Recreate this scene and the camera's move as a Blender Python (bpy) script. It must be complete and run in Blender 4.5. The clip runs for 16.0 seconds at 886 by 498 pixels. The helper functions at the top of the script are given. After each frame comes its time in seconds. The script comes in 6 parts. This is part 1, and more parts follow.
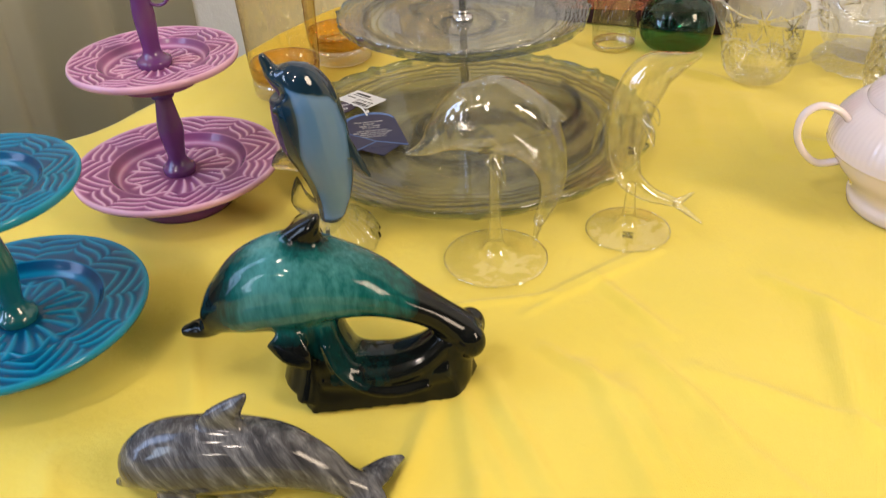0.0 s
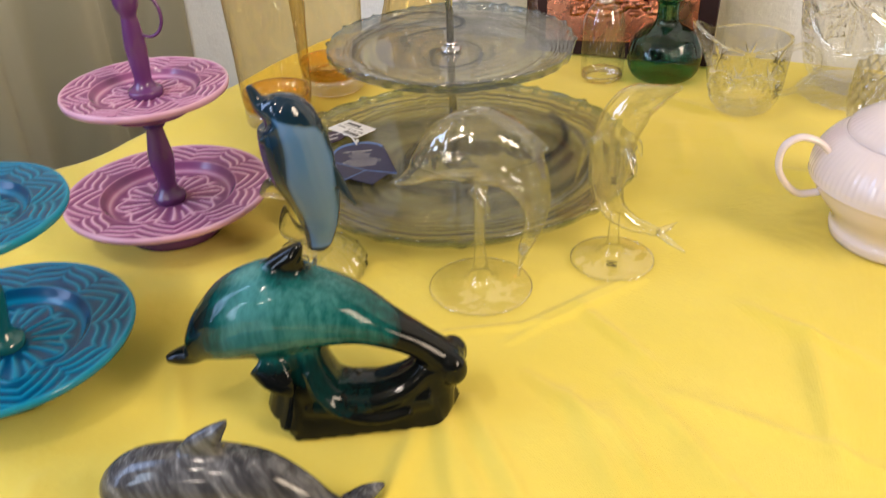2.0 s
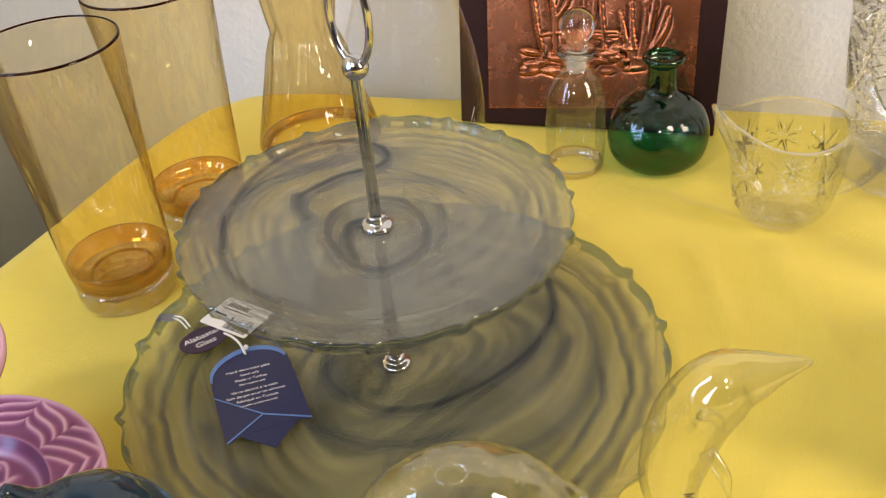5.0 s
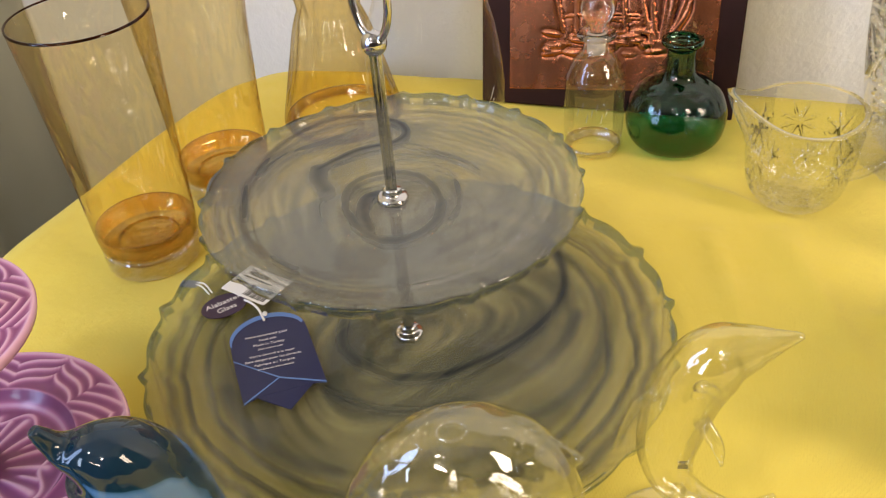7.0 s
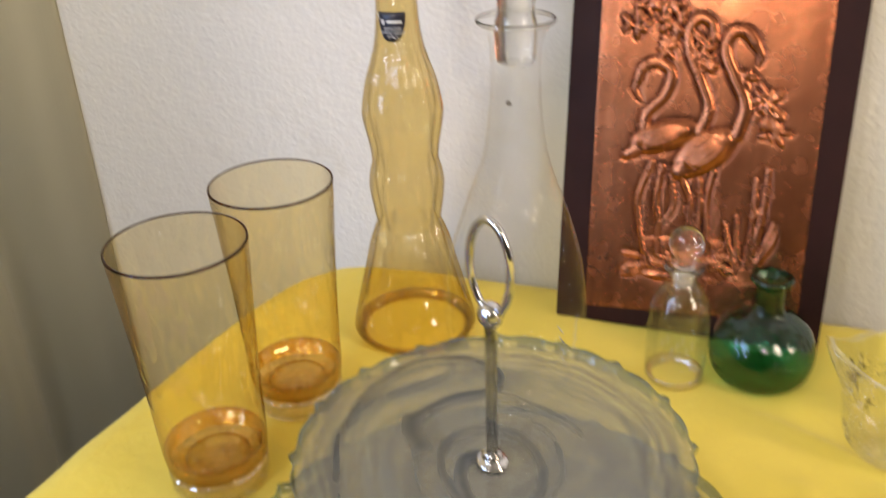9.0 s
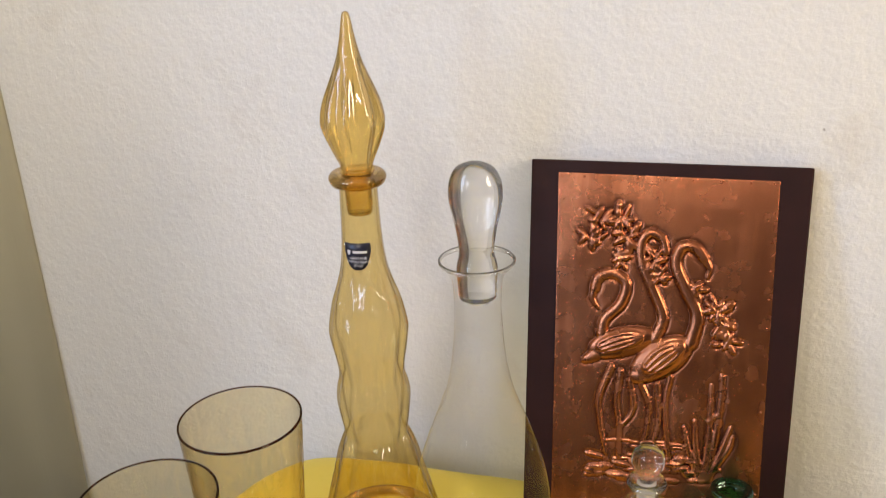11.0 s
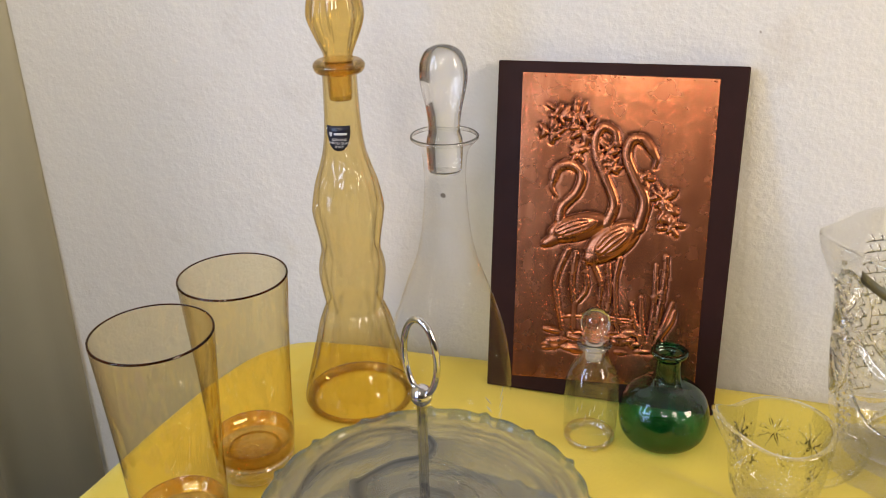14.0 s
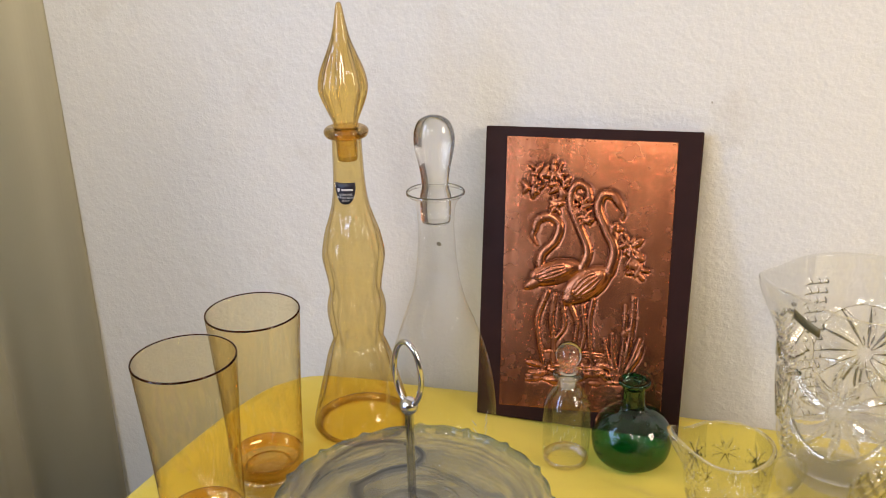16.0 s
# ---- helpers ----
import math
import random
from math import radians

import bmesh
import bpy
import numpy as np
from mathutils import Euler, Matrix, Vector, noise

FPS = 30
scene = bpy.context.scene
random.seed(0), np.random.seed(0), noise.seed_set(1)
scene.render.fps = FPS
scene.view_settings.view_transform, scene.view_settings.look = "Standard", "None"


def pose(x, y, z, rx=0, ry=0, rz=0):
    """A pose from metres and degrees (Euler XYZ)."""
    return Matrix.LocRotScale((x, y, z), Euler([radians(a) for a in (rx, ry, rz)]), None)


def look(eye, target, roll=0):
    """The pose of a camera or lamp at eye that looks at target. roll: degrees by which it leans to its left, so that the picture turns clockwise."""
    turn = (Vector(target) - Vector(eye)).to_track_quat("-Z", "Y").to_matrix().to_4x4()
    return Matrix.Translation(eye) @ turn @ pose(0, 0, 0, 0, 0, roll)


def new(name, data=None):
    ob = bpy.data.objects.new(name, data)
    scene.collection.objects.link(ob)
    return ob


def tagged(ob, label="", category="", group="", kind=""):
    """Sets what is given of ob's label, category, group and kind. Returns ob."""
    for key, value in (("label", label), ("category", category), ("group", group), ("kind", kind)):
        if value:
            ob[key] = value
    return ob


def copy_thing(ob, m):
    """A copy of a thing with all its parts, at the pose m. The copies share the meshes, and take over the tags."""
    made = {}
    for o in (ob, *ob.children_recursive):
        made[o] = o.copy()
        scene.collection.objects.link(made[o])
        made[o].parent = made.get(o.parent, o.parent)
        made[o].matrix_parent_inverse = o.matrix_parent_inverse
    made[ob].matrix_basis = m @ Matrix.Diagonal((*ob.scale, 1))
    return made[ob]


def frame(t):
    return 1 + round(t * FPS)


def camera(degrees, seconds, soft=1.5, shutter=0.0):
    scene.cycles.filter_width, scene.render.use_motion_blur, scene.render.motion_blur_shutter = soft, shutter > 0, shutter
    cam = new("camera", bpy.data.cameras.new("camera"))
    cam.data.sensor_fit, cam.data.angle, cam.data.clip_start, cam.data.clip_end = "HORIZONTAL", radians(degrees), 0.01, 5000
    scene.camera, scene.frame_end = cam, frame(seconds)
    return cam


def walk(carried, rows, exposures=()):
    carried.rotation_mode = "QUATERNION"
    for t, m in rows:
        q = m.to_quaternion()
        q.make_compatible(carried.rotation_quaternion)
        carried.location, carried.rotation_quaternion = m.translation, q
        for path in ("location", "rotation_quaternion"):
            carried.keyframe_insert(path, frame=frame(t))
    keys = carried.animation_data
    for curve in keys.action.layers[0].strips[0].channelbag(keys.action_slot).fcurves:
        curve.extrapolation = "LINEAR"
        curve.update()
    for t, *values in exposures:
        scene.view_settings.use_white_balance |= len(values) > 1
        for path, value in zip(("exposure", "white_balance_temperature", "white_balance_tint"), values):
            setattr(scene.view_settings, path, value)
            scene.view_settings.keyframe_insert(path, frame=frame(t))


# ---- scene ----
cam = camera(53.4, 16.0, soft=1.0, shutter=0.5)
PATH = [
    (0, (0.109, 0.106, 1.11), (-0.574, 1.626, 0.003), -3.0),
    (0.5, (0.114, 0.092, 1.093), (-0.554, 1.615, -0.018), -2.8),
    (1, (0.117, 0.086, 1.104), (-0.554, 1.622, 0.013), -2.3),
    (1.5, (0.119, 0.091, 1.105), (-0.56, 1.641, 0.039), -2.1),
    (2, (0.12, 0.105, 1.114), (-0.571, 1.657, 0.059), -2.7),
    (2.5, (0.096, 0.183, 1.154), (-0.562, 1.779, 0.144), -3.3),
    (3, (0.037, 0.3, 1.142), (-0.522, 1.93, 0.128), -3.2),
    (3.5, (-0.002, 0.36, 1.126), (-0.496, 1.937, 0.001), -4.8),
    (4, (-0.018, 0.388, 1.12), (-0.474, 1.955, -0.036), -5.3),
    (4.2, (-0.021, 0.394, 1.126), (-0.448, 1.957, -0.045), -5.0),
    (6.3, (0.016, 0.414, 1.127), (-0.613, 1.911, -0.04), -5.1),
    (6.5, (0.011, 0.408, 1.127), (-0.6, 1.903, -0.053), -5.5),
    (7, (0.002, 0.396, 1.131), (-0.543, 1.9, -0.07), -4.9),
    (7.5, (-0.003, 0.398, 1.135), (-0.515, 1.93, -0.044), -3.9),
    (8, (-0.004, 0.397, 1.136), (-0.54, 1.941, -0.017), -4.3),
    (8.5, (-0.008, 0.403, 1.145), (-0.555, 1.968, 0.026), -3.5),
    (9, (-0.053, 0.43, 1.179), (-0.684, 2.082, 0.244), -2.4),
    (9.2, (-0.064, 0.442, 1.174), (-0.701, 2.115, 0.281), -0.8),
    (11.3, (-0.06, 0.455, 1.284), (-0.613, 2.232, 0.551), -2.7),
    (11.5, (-0.062, 0.456, 1.282), (-0.613, 2.24, 0.564), -3.0),
    (12, (-0.06, 0.453, 1.278), (-0.617, 2.242, 0.578), -2.7),
    (12.5, (-0.054, 0.433, 1.267), (-0.614, 2.211, 0.542), -2.3),
    (13, (-0.025, 0.38, 1.26), (-0.578, 2.129, 0.462), -2.4),
    (13.5, (-0.036, 0.377, 1.249), (-0.582, 2.114, 0.421), -2.2),
    (14, (-0.021, 0.361, 1.242), (-0.551, 2.106, 0.42), -1.2),
    (14.5, (-0.02, 0.336, 1.25), (-0.599, 2.07, 0.438), -1.4),
    (15, (-0.007, 0.316, 1.266), (-0.595, 2.072, 0.512), -1.0),
    (15.5, (0.01, 0.292, 1.267), (-0.557, 2.068, 0.543), -1.0),
    (16, (0.029, 0.264, 1.277), (-0.539, 2.045, 0.566), -1.3),
]
walk(cam, [(t, look(eye, target, roll)) for t, eye, target, roll in PATH], [(0.0, -0.08), (2.4, -0.08), (3.2, -0.22), (4.1, -0.06), (8.0, -0.08), (9.2, -0.10), (11.5, -0.26), (16.0, -0.28)])

# ---- light ----
world = bpy.data.worlds.new("world")
scene.world = world
world.use_nodes = True
world.node_tree.nodes["Background"].inputs[0].default_value = (0.75, 0.85, 1.0, 1)
world.node_tree.nodes["Background"].inputs[1].default_value = 0.3


def lamp(name, eye, target, watts, size_x, size_y, colour):
    data = bpy.data.lights.new(name, "AREA")
    data.shape, data.size, data.size_y = "RECTANGLE", size_x, size_y
    data.energy, data.color = watts, colour
    ob = new(name, data)
    ob.matrix_world = look(eye, target)
    return ob


COOL, SKY, WARM, AMBER_LIGHT, DAY = (0.44, 0.61, 1.0), (0.60, 0.75, 1.0), (1.0, 0.87, 0.75), (1.0, 0.80, 0.60), (1.0, 0.97, 0.92)
lamp("west_window_lamp", (-1.21, -0.06, 1.45), (-0.35, 0.9, 0.95), 8, 0.18, 1.45, COOL)
lamp("west_window_lamp", (-1.20, -0.26, 1.45), (-0.35, 0.9, 0.95), 8, 0.18, 1.45, COOL)
lamp("west_window_lamp", (-1.27, -1.25, 1.60), (-0.45, 1.1, 1.0), 21, 0.50, 1.10, SKY)
lamp("curtained_window_lamp", (-1.385, 0.74, 1.73), (0.0, 0.74, 1.73), 28, 0.84, 1.00, DAY)
lamp("east_window_lamp", (1.65, 0.30, 1.85), (0.05, 0.95, 0.85), 19, 0.26, 1.00, AMBER_LIGHT)
lamp("east_window_lamp", (1.65, 0.02, 1.85), (0.05, 0.95, 0.85), 19, 0.26, 1.00, AMBER_LIGHT)
lamp("ceiling_lamp", (-0.28, -2.25, 2.50), (-0.1, 0.9, 0.9), 14, 0.40, 0.16, WARM)
lamp("ceiling_lamp", (-0.50, -0.45, 2.50), (-0.25, 0.5, 0.8), 10.5, 0.12, 0.20, WARM)
lamp("ceiling_lamp", (-0.08, -0.95, 2.50), (-0.1, 0.8, 0.8), 6, 0.12, 0.20, WARM)

# ---- materials ----


class Nodes:
    """A short way to write a node material."""

    def __init__(self, name):
        self.m = bpy.data.materials.new(name)
        self.m.use_nodes = True
        self.t = self.m.node_tree
        self.out = self.t.nodes["Material Output"]
        self.bsdf = self.t.nodes["Principled BSDF"]

    def add(self, kind, ins=None):
        n = self.t.nodes.new(kind)
        for k, v in (ins or {}).items():
            self.put(n.inputs[k], v)
        return n

    def put(self, socket, v):
        if isinstance(v, bpy.types.NodeSocket):
            self.t.links.new(v, socket)
        else:
            socket.default_value = v

    def set(self, **kw):
        for k, v in kw.items():
            self.put(self.bsdf.inputs[k.replace("_", " ")], v)
        return self

    def coords(self, scale=(1, 1, 1), which="Object"):
        c = self.add("ShaderNodeTexCoord").outputs[which]
        return self.add("ShaderNodeMapping", {"Vector": c, "Scale": scale}).outputs[0]

    def noise(self, vec, scale, detail=4.0, rough=0.55, distortion=0.0):
        return self.add("ShaderNodeTexNoise", {"Vector": vec, "Scale": scale, "Detail": detail, "Roughness": rough, "Distortion": distortion}).outputs["Fac"]

    def ramp(self, fac, *stops):
        n = self.add("ShaderNodeValToRGB", {"Fac": fac})
        while len(n.color_ramp.elements) < len(stops):
            n.color_ramp.elements.new(0.5)
        for e, (p, c) in zip(n.color_ramp.elements, stops):
            e.position, e.color = p, (*c, 1) if len(c) == 3 else c
        return n.outputs["Color"]

    def mix(self, fac, a, b, kind="MIX"):
        n = self.add("ShaderNodeMix")
        n.data_type, n.blend_type = "RGBA", kind
        self.put(n.inputs["Factor"], fac)
        self.put(n.inputs[6], (*a, 1) if isinstance(a, tuple) and len(a) == 3 else a)
        self.put(n.inputs[7], (*b, 1) if isinstance(b, tuple) and len(b) == 3 else b)
        return n.outputs[2]

    def scaled(self, a, gain, shift=0.0, clamp=False):
        n = self.add("ShaderNodeMath")
        n.operation, n.use_clamp = "MULTIPLY_ADD", clamp
        self.put(n.inputs[0], a)
        self.put(n.inputs[1], gain)
        self.put(n.inputs[2], shift)
        return n.outputs[0]

    def math(self, op, a, b=0.0, clamp=False):
        n = self.add("ShaderNodeMath")
        n.operation, n.use_clamp = op, clamp
        self.put(n.inputs[0], a)
        self.put(n.inputs[1], b)
        return n.outputs[0]

    def bump(self, height, strength, distance):
        return self.add("ShaderNodeBump", {"Height": height, "Strength": strength, "Distance": distance}).outputs[0]

    def attr(self, name):
        n = self.add("ShaderNodeAttribute")
        n.attribute_name = name
        return n.outputs["Fac"]

    def wave(self, vec, scale, distortion, kind="BANDS", axis="X"):
        n = self.add("ShaderNodeTexWave", {"Vector": vec, "Scale": scale, "Distortion": distortion, "Detail": 3.0, "Detail Scale": 0.9})
        n.wave_type, n.bands_direction = kind, axis
        if kind == "RINGS":
            n.rings_direction = "Z"
        return n.outputs["Fac"]


def plain(name, colour, rough=0.5, metal=0.0, vary=0.08, scale=40, **more):
    """A surface of one colour with slight blotches and a fine grain."""
    n = Nodes(name)
    v = n.coords()
    blot = n.noise(v, scale, 3)
    dark = tuple(c * (1 - vary) for c in colour)
    n.set(Base_Color=n.mix(blot, dark, tuple(min(1, c * (1 + vary)) for c in colour)), Metallic=metal, **more)
    n.set(Roughness=n.scaled(n.noise(v, scale * 3, 3), rough * 0.3, rough * 0.85))
    return n.m


def sheen(n, body, rough=0.035, base=0.04, edge=None, power=3.2, ripple=0.0):
    """Lays a clear reflection over a shader, stronger at a glancing view; edge tints the reflection inside thick coloured walls."""
    facing = n.add("ShaderNodeLayerWeight", {"Blend": 0.5}).outputs["Facing"]
    if edge:
        inner = n.add("ShaderNodeBsdfGlossy", {"Roughness": 0.12, "Color": (*edge, 1)})
        body = n.add("ShaderNodeMixShader", {0: n.math("MULTIPLY", n.math("POWER", facing, power), 0.85), 1: body, 2: inner.outputs[0]}).outputs[0]
    fac = n.scaled(n.math("POWER", facing, 5.0), 0.7, base, True)
    gloss = n.add("ShaderNodeBsdfGlossy", {"Roughness": rough, "Color": (1, 1, 1, 1)})
    if ripple:
        n.put(gloss.inputs["Normal"], n.bump(n.noise(n.coords((1.0, 1.0, 0.4)), 70, 1, 0.4), ripple, 0.012))
    both = n.add("ShaderNodeMixShader", {0: fac, 1: body, 2: gloss.outputs[0]})
    n.put(n.out.inputs[0], both.outputs[0])


def glass(name, colour, bend=0.12, ior=1.48, base=0.05, edge=None, power=3.2, ripple=0.0):
    """Clear or tinted glass. bend: how much of the light that passes is refracted (thick glass) rather than let straight through (thin walls)."""
    n = Nodes(name)
    wavy = n.bump(n.noise(n.coords(), 45, 2), 0.05, 0.003)
    see = n.add("ShaderNodeBsdfTransparent", {"Color": (*colour, 1)})
    refr = n.add("ShaderNodeBsdfRefraction", {"Color": (*colour, 1), "IOR": ior, "Normal": wavy})
    body = n.add("ShaderNodeMixShader", {0: bend, 1: see.outputs[0], 2: refr.outputs[0]})
    sheen(n, body.outputs[0], 0.035, base, edge, power, ripple)
    return n.m


def wall_paint():
    n = Nodes("plaster_paint")
    v = n.coords()
    broad, fine, grit = n.noise(v, 3, 4), n.noise(v, 48, 4, 0.55), n.noise(v, 190, 3)
    stain = n.ramp(n.noise(v, 9, 5, 0.65), (0.28, (0.61, 0.59, 0.56)), (0.42, (0.705, 0.705, 0.705)), (1, (0.725, 0.728, 0.732)))
    speck = n.ramp(n.noise(v, 60, 0, 0.4), (0.098, (0.34, 0.31, 0.28)), (0.112, (1, 1, 1)))
    n.set(Base_Color=n.mix(1.0, n.mix(broad, stain, (0.700, 0.714, 0.740)), speck, "MULTIPLY"), Roughness=0.62, Specular_IOR_Level=0.4)
    h = n.scaled(fine, 0.8, n.math("MULTIPLY", grit, 0.4))
    n.set(Normal=n.bump(h, 0.42, 0.007))
    return n.m


def cloth_yellow():
    n = Nodes("yellow_cotton")
    v = n.coords()
    weave = n.wave(v, 420.0, 2.0)
    weave2 = n.wave(v, 420.0, 2.0, axis="Y")
    blot = n.ramp(n.noise(v, 7, 4), (0.3, (0.68, 0.555, 0.082)), (0.7, (0.73, 0.600, 0.108)))
    spot = n.ramp(n.noise(v, 33, 1, 0.3), (0.165, (0.35, 0.25, 0.1)), (0.18, (1, 1, 1)))
    n.set(Base_Color=n.mix(1.0, blot, spot, "MULTIPLY"), Roughness=0.75, Sheen_Weight=0.15, Specular_IOR_Level=0.25)
    hill = n.noise(n.coords((1, 1, 1)), 26, 5, 0.6)
    h = n.math("ADD", n.math("MULTIPLY", n.math("ADD", weave, weave2), 0.03), hill)
    n.set(Normal=n.bump(h, 0.60, 0.004))
    return n.m


def curtain_cloth():
    """Plain cloth that lets part of the daylight behind it through."""
    n = Nodes("cream_curtain_cloth")
    v = n.coords()
    thread = n.noise(n.coords((300, 300, 6)), 1, 3)
    rough = n.bump(thread, 0.25, 0.002)
    n.set(Base_Color=n.mix(n.noise(v, 4, 3), (0.150, 0.175, 0.170), (0.180, 0.205, 0.195)), Roughness=0.85, Sheen_Weight=0.1, Normal=rough)
    thin = n.add("ShaderNodeBsdfTranslucent", {"Color": (0.85, 0.76, 0.58, 1)})
    both = n.add("ShaderNodeMixShader", {0: 0.52, 1: n.bsdf.outputs[0], 2: thin.outputs[0]})
    n.put(n.out.inputs[0], both.outputs[0])
    return n.m


def relief_glaze(name, deep, mid, pale):
    """Coloured majolica glaze, paler where it has run off the ridges."""
    n = Nodes(name)
    v = n.coords()
    ridge = n.attr("ridge")
    run = n.noise(v, 55, 3)
    fac = n.math("ADD", n.math("MULTIPLY", ridge, 0.85), n.scaled(run, 0.22, -0.02), True)
    col = n.ramp(fac, (0.05, deep), (0.45, mid), (0.95, pale))
    n.set(Base_Color=col, Roughness=0.20, Specular_IOR_Level=0.25, Coat_Weight=0.15, Coat_Roughness=0.05, Normal=n.bump(n.noise(v, 120, 3), 0.12, 0.0008))
    return n.m


def drip_glaze():
    n = Nodes("teal_drip_glaze")
    g = n.attr("glaze")
    streak = n.noise(n.coords((90, 90, 22)), 1.6, 5, 0.6, 0.4)
    fine = n.noise(n.coords((380, 380, 60)), 1.0, 3)
    fac = n.math("ADD", g, n.math("MULTIPLY", n.math("SUBTRACT", streak, 0.5), 0.55))
    fac = n.math("ADD", fac, n.math("MULTIPLY", n.math("SUBTRACT", fine, 0.5), 0.30), True)
    col = n.ramp(fac, (0.12, (0.004, 0.005, 0.005)), (0.42, (0.002, 0.024, 0.025)), (0.64, (0.005, 0.078, 0.080)), (0.98, (0.055, 0.21, 0.225)))
    n.set(Base_Color=col, Roughness=0.10, Specular_IOR_Level=0.22, Coat_Weight=0.10, Coat_Roughness=0.03, Normal=n.bump(n.noise(n.coords(), 70, 2), 0.06, 0.002))
    return n.m


def grey_marble():
    n = Nodes("grey_marble")
    turned = n.add("ShaderNodeMapping", {"Vector": n.add("ShaderNodeTexCoord").outputs["Object"], "Rotation": (0.2, -0.95, 0.15)}).outputs[0]
    vec = n.add("ShaderNodeMapping", {"Vector": turned, "Scale": (34, 150, 300)}).outputs[0]
    band = n.noise(vec, 1.0, 6, 0.66, 0.35)
    broad = n.noise(n.add("ShaderNodeMapping", {"Vector": turned, "Scale": (14, 40, 75)}).outputs[0], 1.0, 3, 0.5)
    fac = n.math("ADD", n.math("MULTIPLY", band, 0.72), n.math("MULTIPLY", broad, 0.34))
    col = n.ramp(fac, (0.36, (0.017, 0.018, 0.022)), (0.51, (0.056, 0.058, 0.068)), (0.62, (0.125, 0.130, 0.145)), (0.74, (0.36, 0.37, 0.39)))
    n.set(Base_Color=col, Roughness=0.14, Specular_IOR_Level=0.30, Coat_Weight=0.12, Coat_Roughness=0.05)
    return n.m


def alabaster(name, stops, radius, pale, dark, streaks, seed, rim=1.0):
    """Smoky swirled glass: part of the light passes, part is caught by grey clouds and thin dark lines that wind round the middle.
    stops: how much the glass holds back from the middle to the rim; the ring attribute runs from 0 there to 1 at the scalloped edge."""
    n = Nodes(name)
    pos = n.add("ShaderNodeTexCoord").outputs["Object"]
    flat = n.add("ShaderNodeVectorMath", {0: pos, 1: (1.0 / radius, 1.0 / radius, 0.0)})
    flat.operation = "MULTIPLY"
    drift = n.add("ShaderNodeTexNoise", {"Vector": flat.outputs[0], "Scale": 1.1, "Detail": 0.0, "Roughness": 0.4}).outputs["Color"]
    shift = n.add("ShaderNodeVectorMath", {0: drift, 1: (0.5, 0.5, 0.5)})
    shift.operation = "SUBTRACT"
    small = n.add("ShaderNodeVectorMath", {0: shift.outputs[0], 1: (0.55, 0.55, 0.0)})
    small.operation = "MULTIPLY"
    moved = n.add("ShaderNodeVectorMath", {0: flat.outputs[0], 1: small.outputs[0]})
    moved.operation = "ADD"
    far = n.add("ShaderNodeVectorMath", {0: moved.outputs[0]})
    far.operation = "LENGTH"
    way = n.add("ShaderNodeVectorMath", {0: moved.outputs[0]})
    way.operation = "NORMALIZE"
    sep = n.add("ShaderNodeSeparateXYZ", {0: way.outputs[0]})
    rad = far.outputs["Value"]
    ring = n.attr("ring")

    def arcs(round_scale, ring_scale, detail, at):
        v = n.add("ShaderNodeCombineXYZ", {0: n.scaled(sep.outputs[0], round_scale, seed + at), 1: n.math("MULTIPLY", sep.outputs[1], round_scale), 2: n.math("MULTIPLY", rad, ring_scale)})
        return n.noise(v.outputs[0], 1.0, detail, 0.5)

    def hair(field, level, width, fade):
        """A line along one level of a field, sharp on one side and smoky on the other."""
        return n.ramp(field, (level - width, (0, 0, 0)), (level, (1, 1, 1)), (level + fade * 0.10, (0.95, 0.95, 0.95)), (level + fade * 0.32, (0.38, 0.38, 0.38)), (level + fade, (0, 0, 0)))

    streak = n.ramp(n.scaled(arcs(0.6, 20.0, 4, 2.0), 0.6, n.math("MULTIPLY", arcs(0.5, 7.0, 3, 9.0), 0.4)), (0.41, (0, 0, 0)), (0.57, (1, 1, 1)))
    one = hair(arcs(0.45, 4.2, 0, 3.0), 0.47, 0.012, 0.11)
    two = hair(arcs(0.60, 3.4, 0, 14.0), 0.53, 0.012, 0.10)
    wob = n.math("ADD", ring, n.scaled(n.noise(flat.outputs[0], 2.2, 2), 0.10, -0.05))
    border = n.ramp(wob, (0.760, (0, 0, 0)), (0.772, (0.8, 0.8, 0.8)), (0.800, (0, 0, 0)), (0.846, (0, 0, 0)), (0.856, (1, 1, 1)), (0.885, (0.1, 0.1, 0.1)), (0.918, (0.8, 0.8, 0.8)), (0.95, (0, 0, 0)))
    hold = n.ramp(n.math("ADD", ring, n.scaled(n.noise(flat.outputs[0], 3.0, 3), 0.16, -0.08)), *[(p, (v, v, v)) for p, v in stops])
    faint = n.math("MULTIPLY", n.math("MAXIMUM", one, two), 0.22)
    lines = n.math("MAXIMUM", n.math("MAXIMUM", n.attr("vein"), faint), n.math("MULTIPLY", border, 0.8 * rim))
    col = n.mix(n.math("MULTIPLY", streak, streaks), pale, dark)
    col = n.mix(n.math("MULTIPLY", lines, 0.95), col, (0.012, 0.015, 0.020))
    fac = n.math("ADD", n.math("MULTIPLY", hold, n.scaled(streak, 0.5 * streaks, 1.0 - 0.25 * streaks)), n.math("MULTIPLY", lines, 0.62), True)
    n.set(Base_Color=col, Roughness=0.30, Specular_IOR_Level=0.0)
    see = n.add("ShaderNodeBsdfTransparent", {"Color": (0.93, 0.935, 0.92, 1)})
    body = n.add("ShaderNodeMixShader", {0: fac, 1: see.outputs[0], 2: n.bsdf.outputs[0]})
    sheen(n, body.outputs[0], 0.05, 0.022)
    return n.m


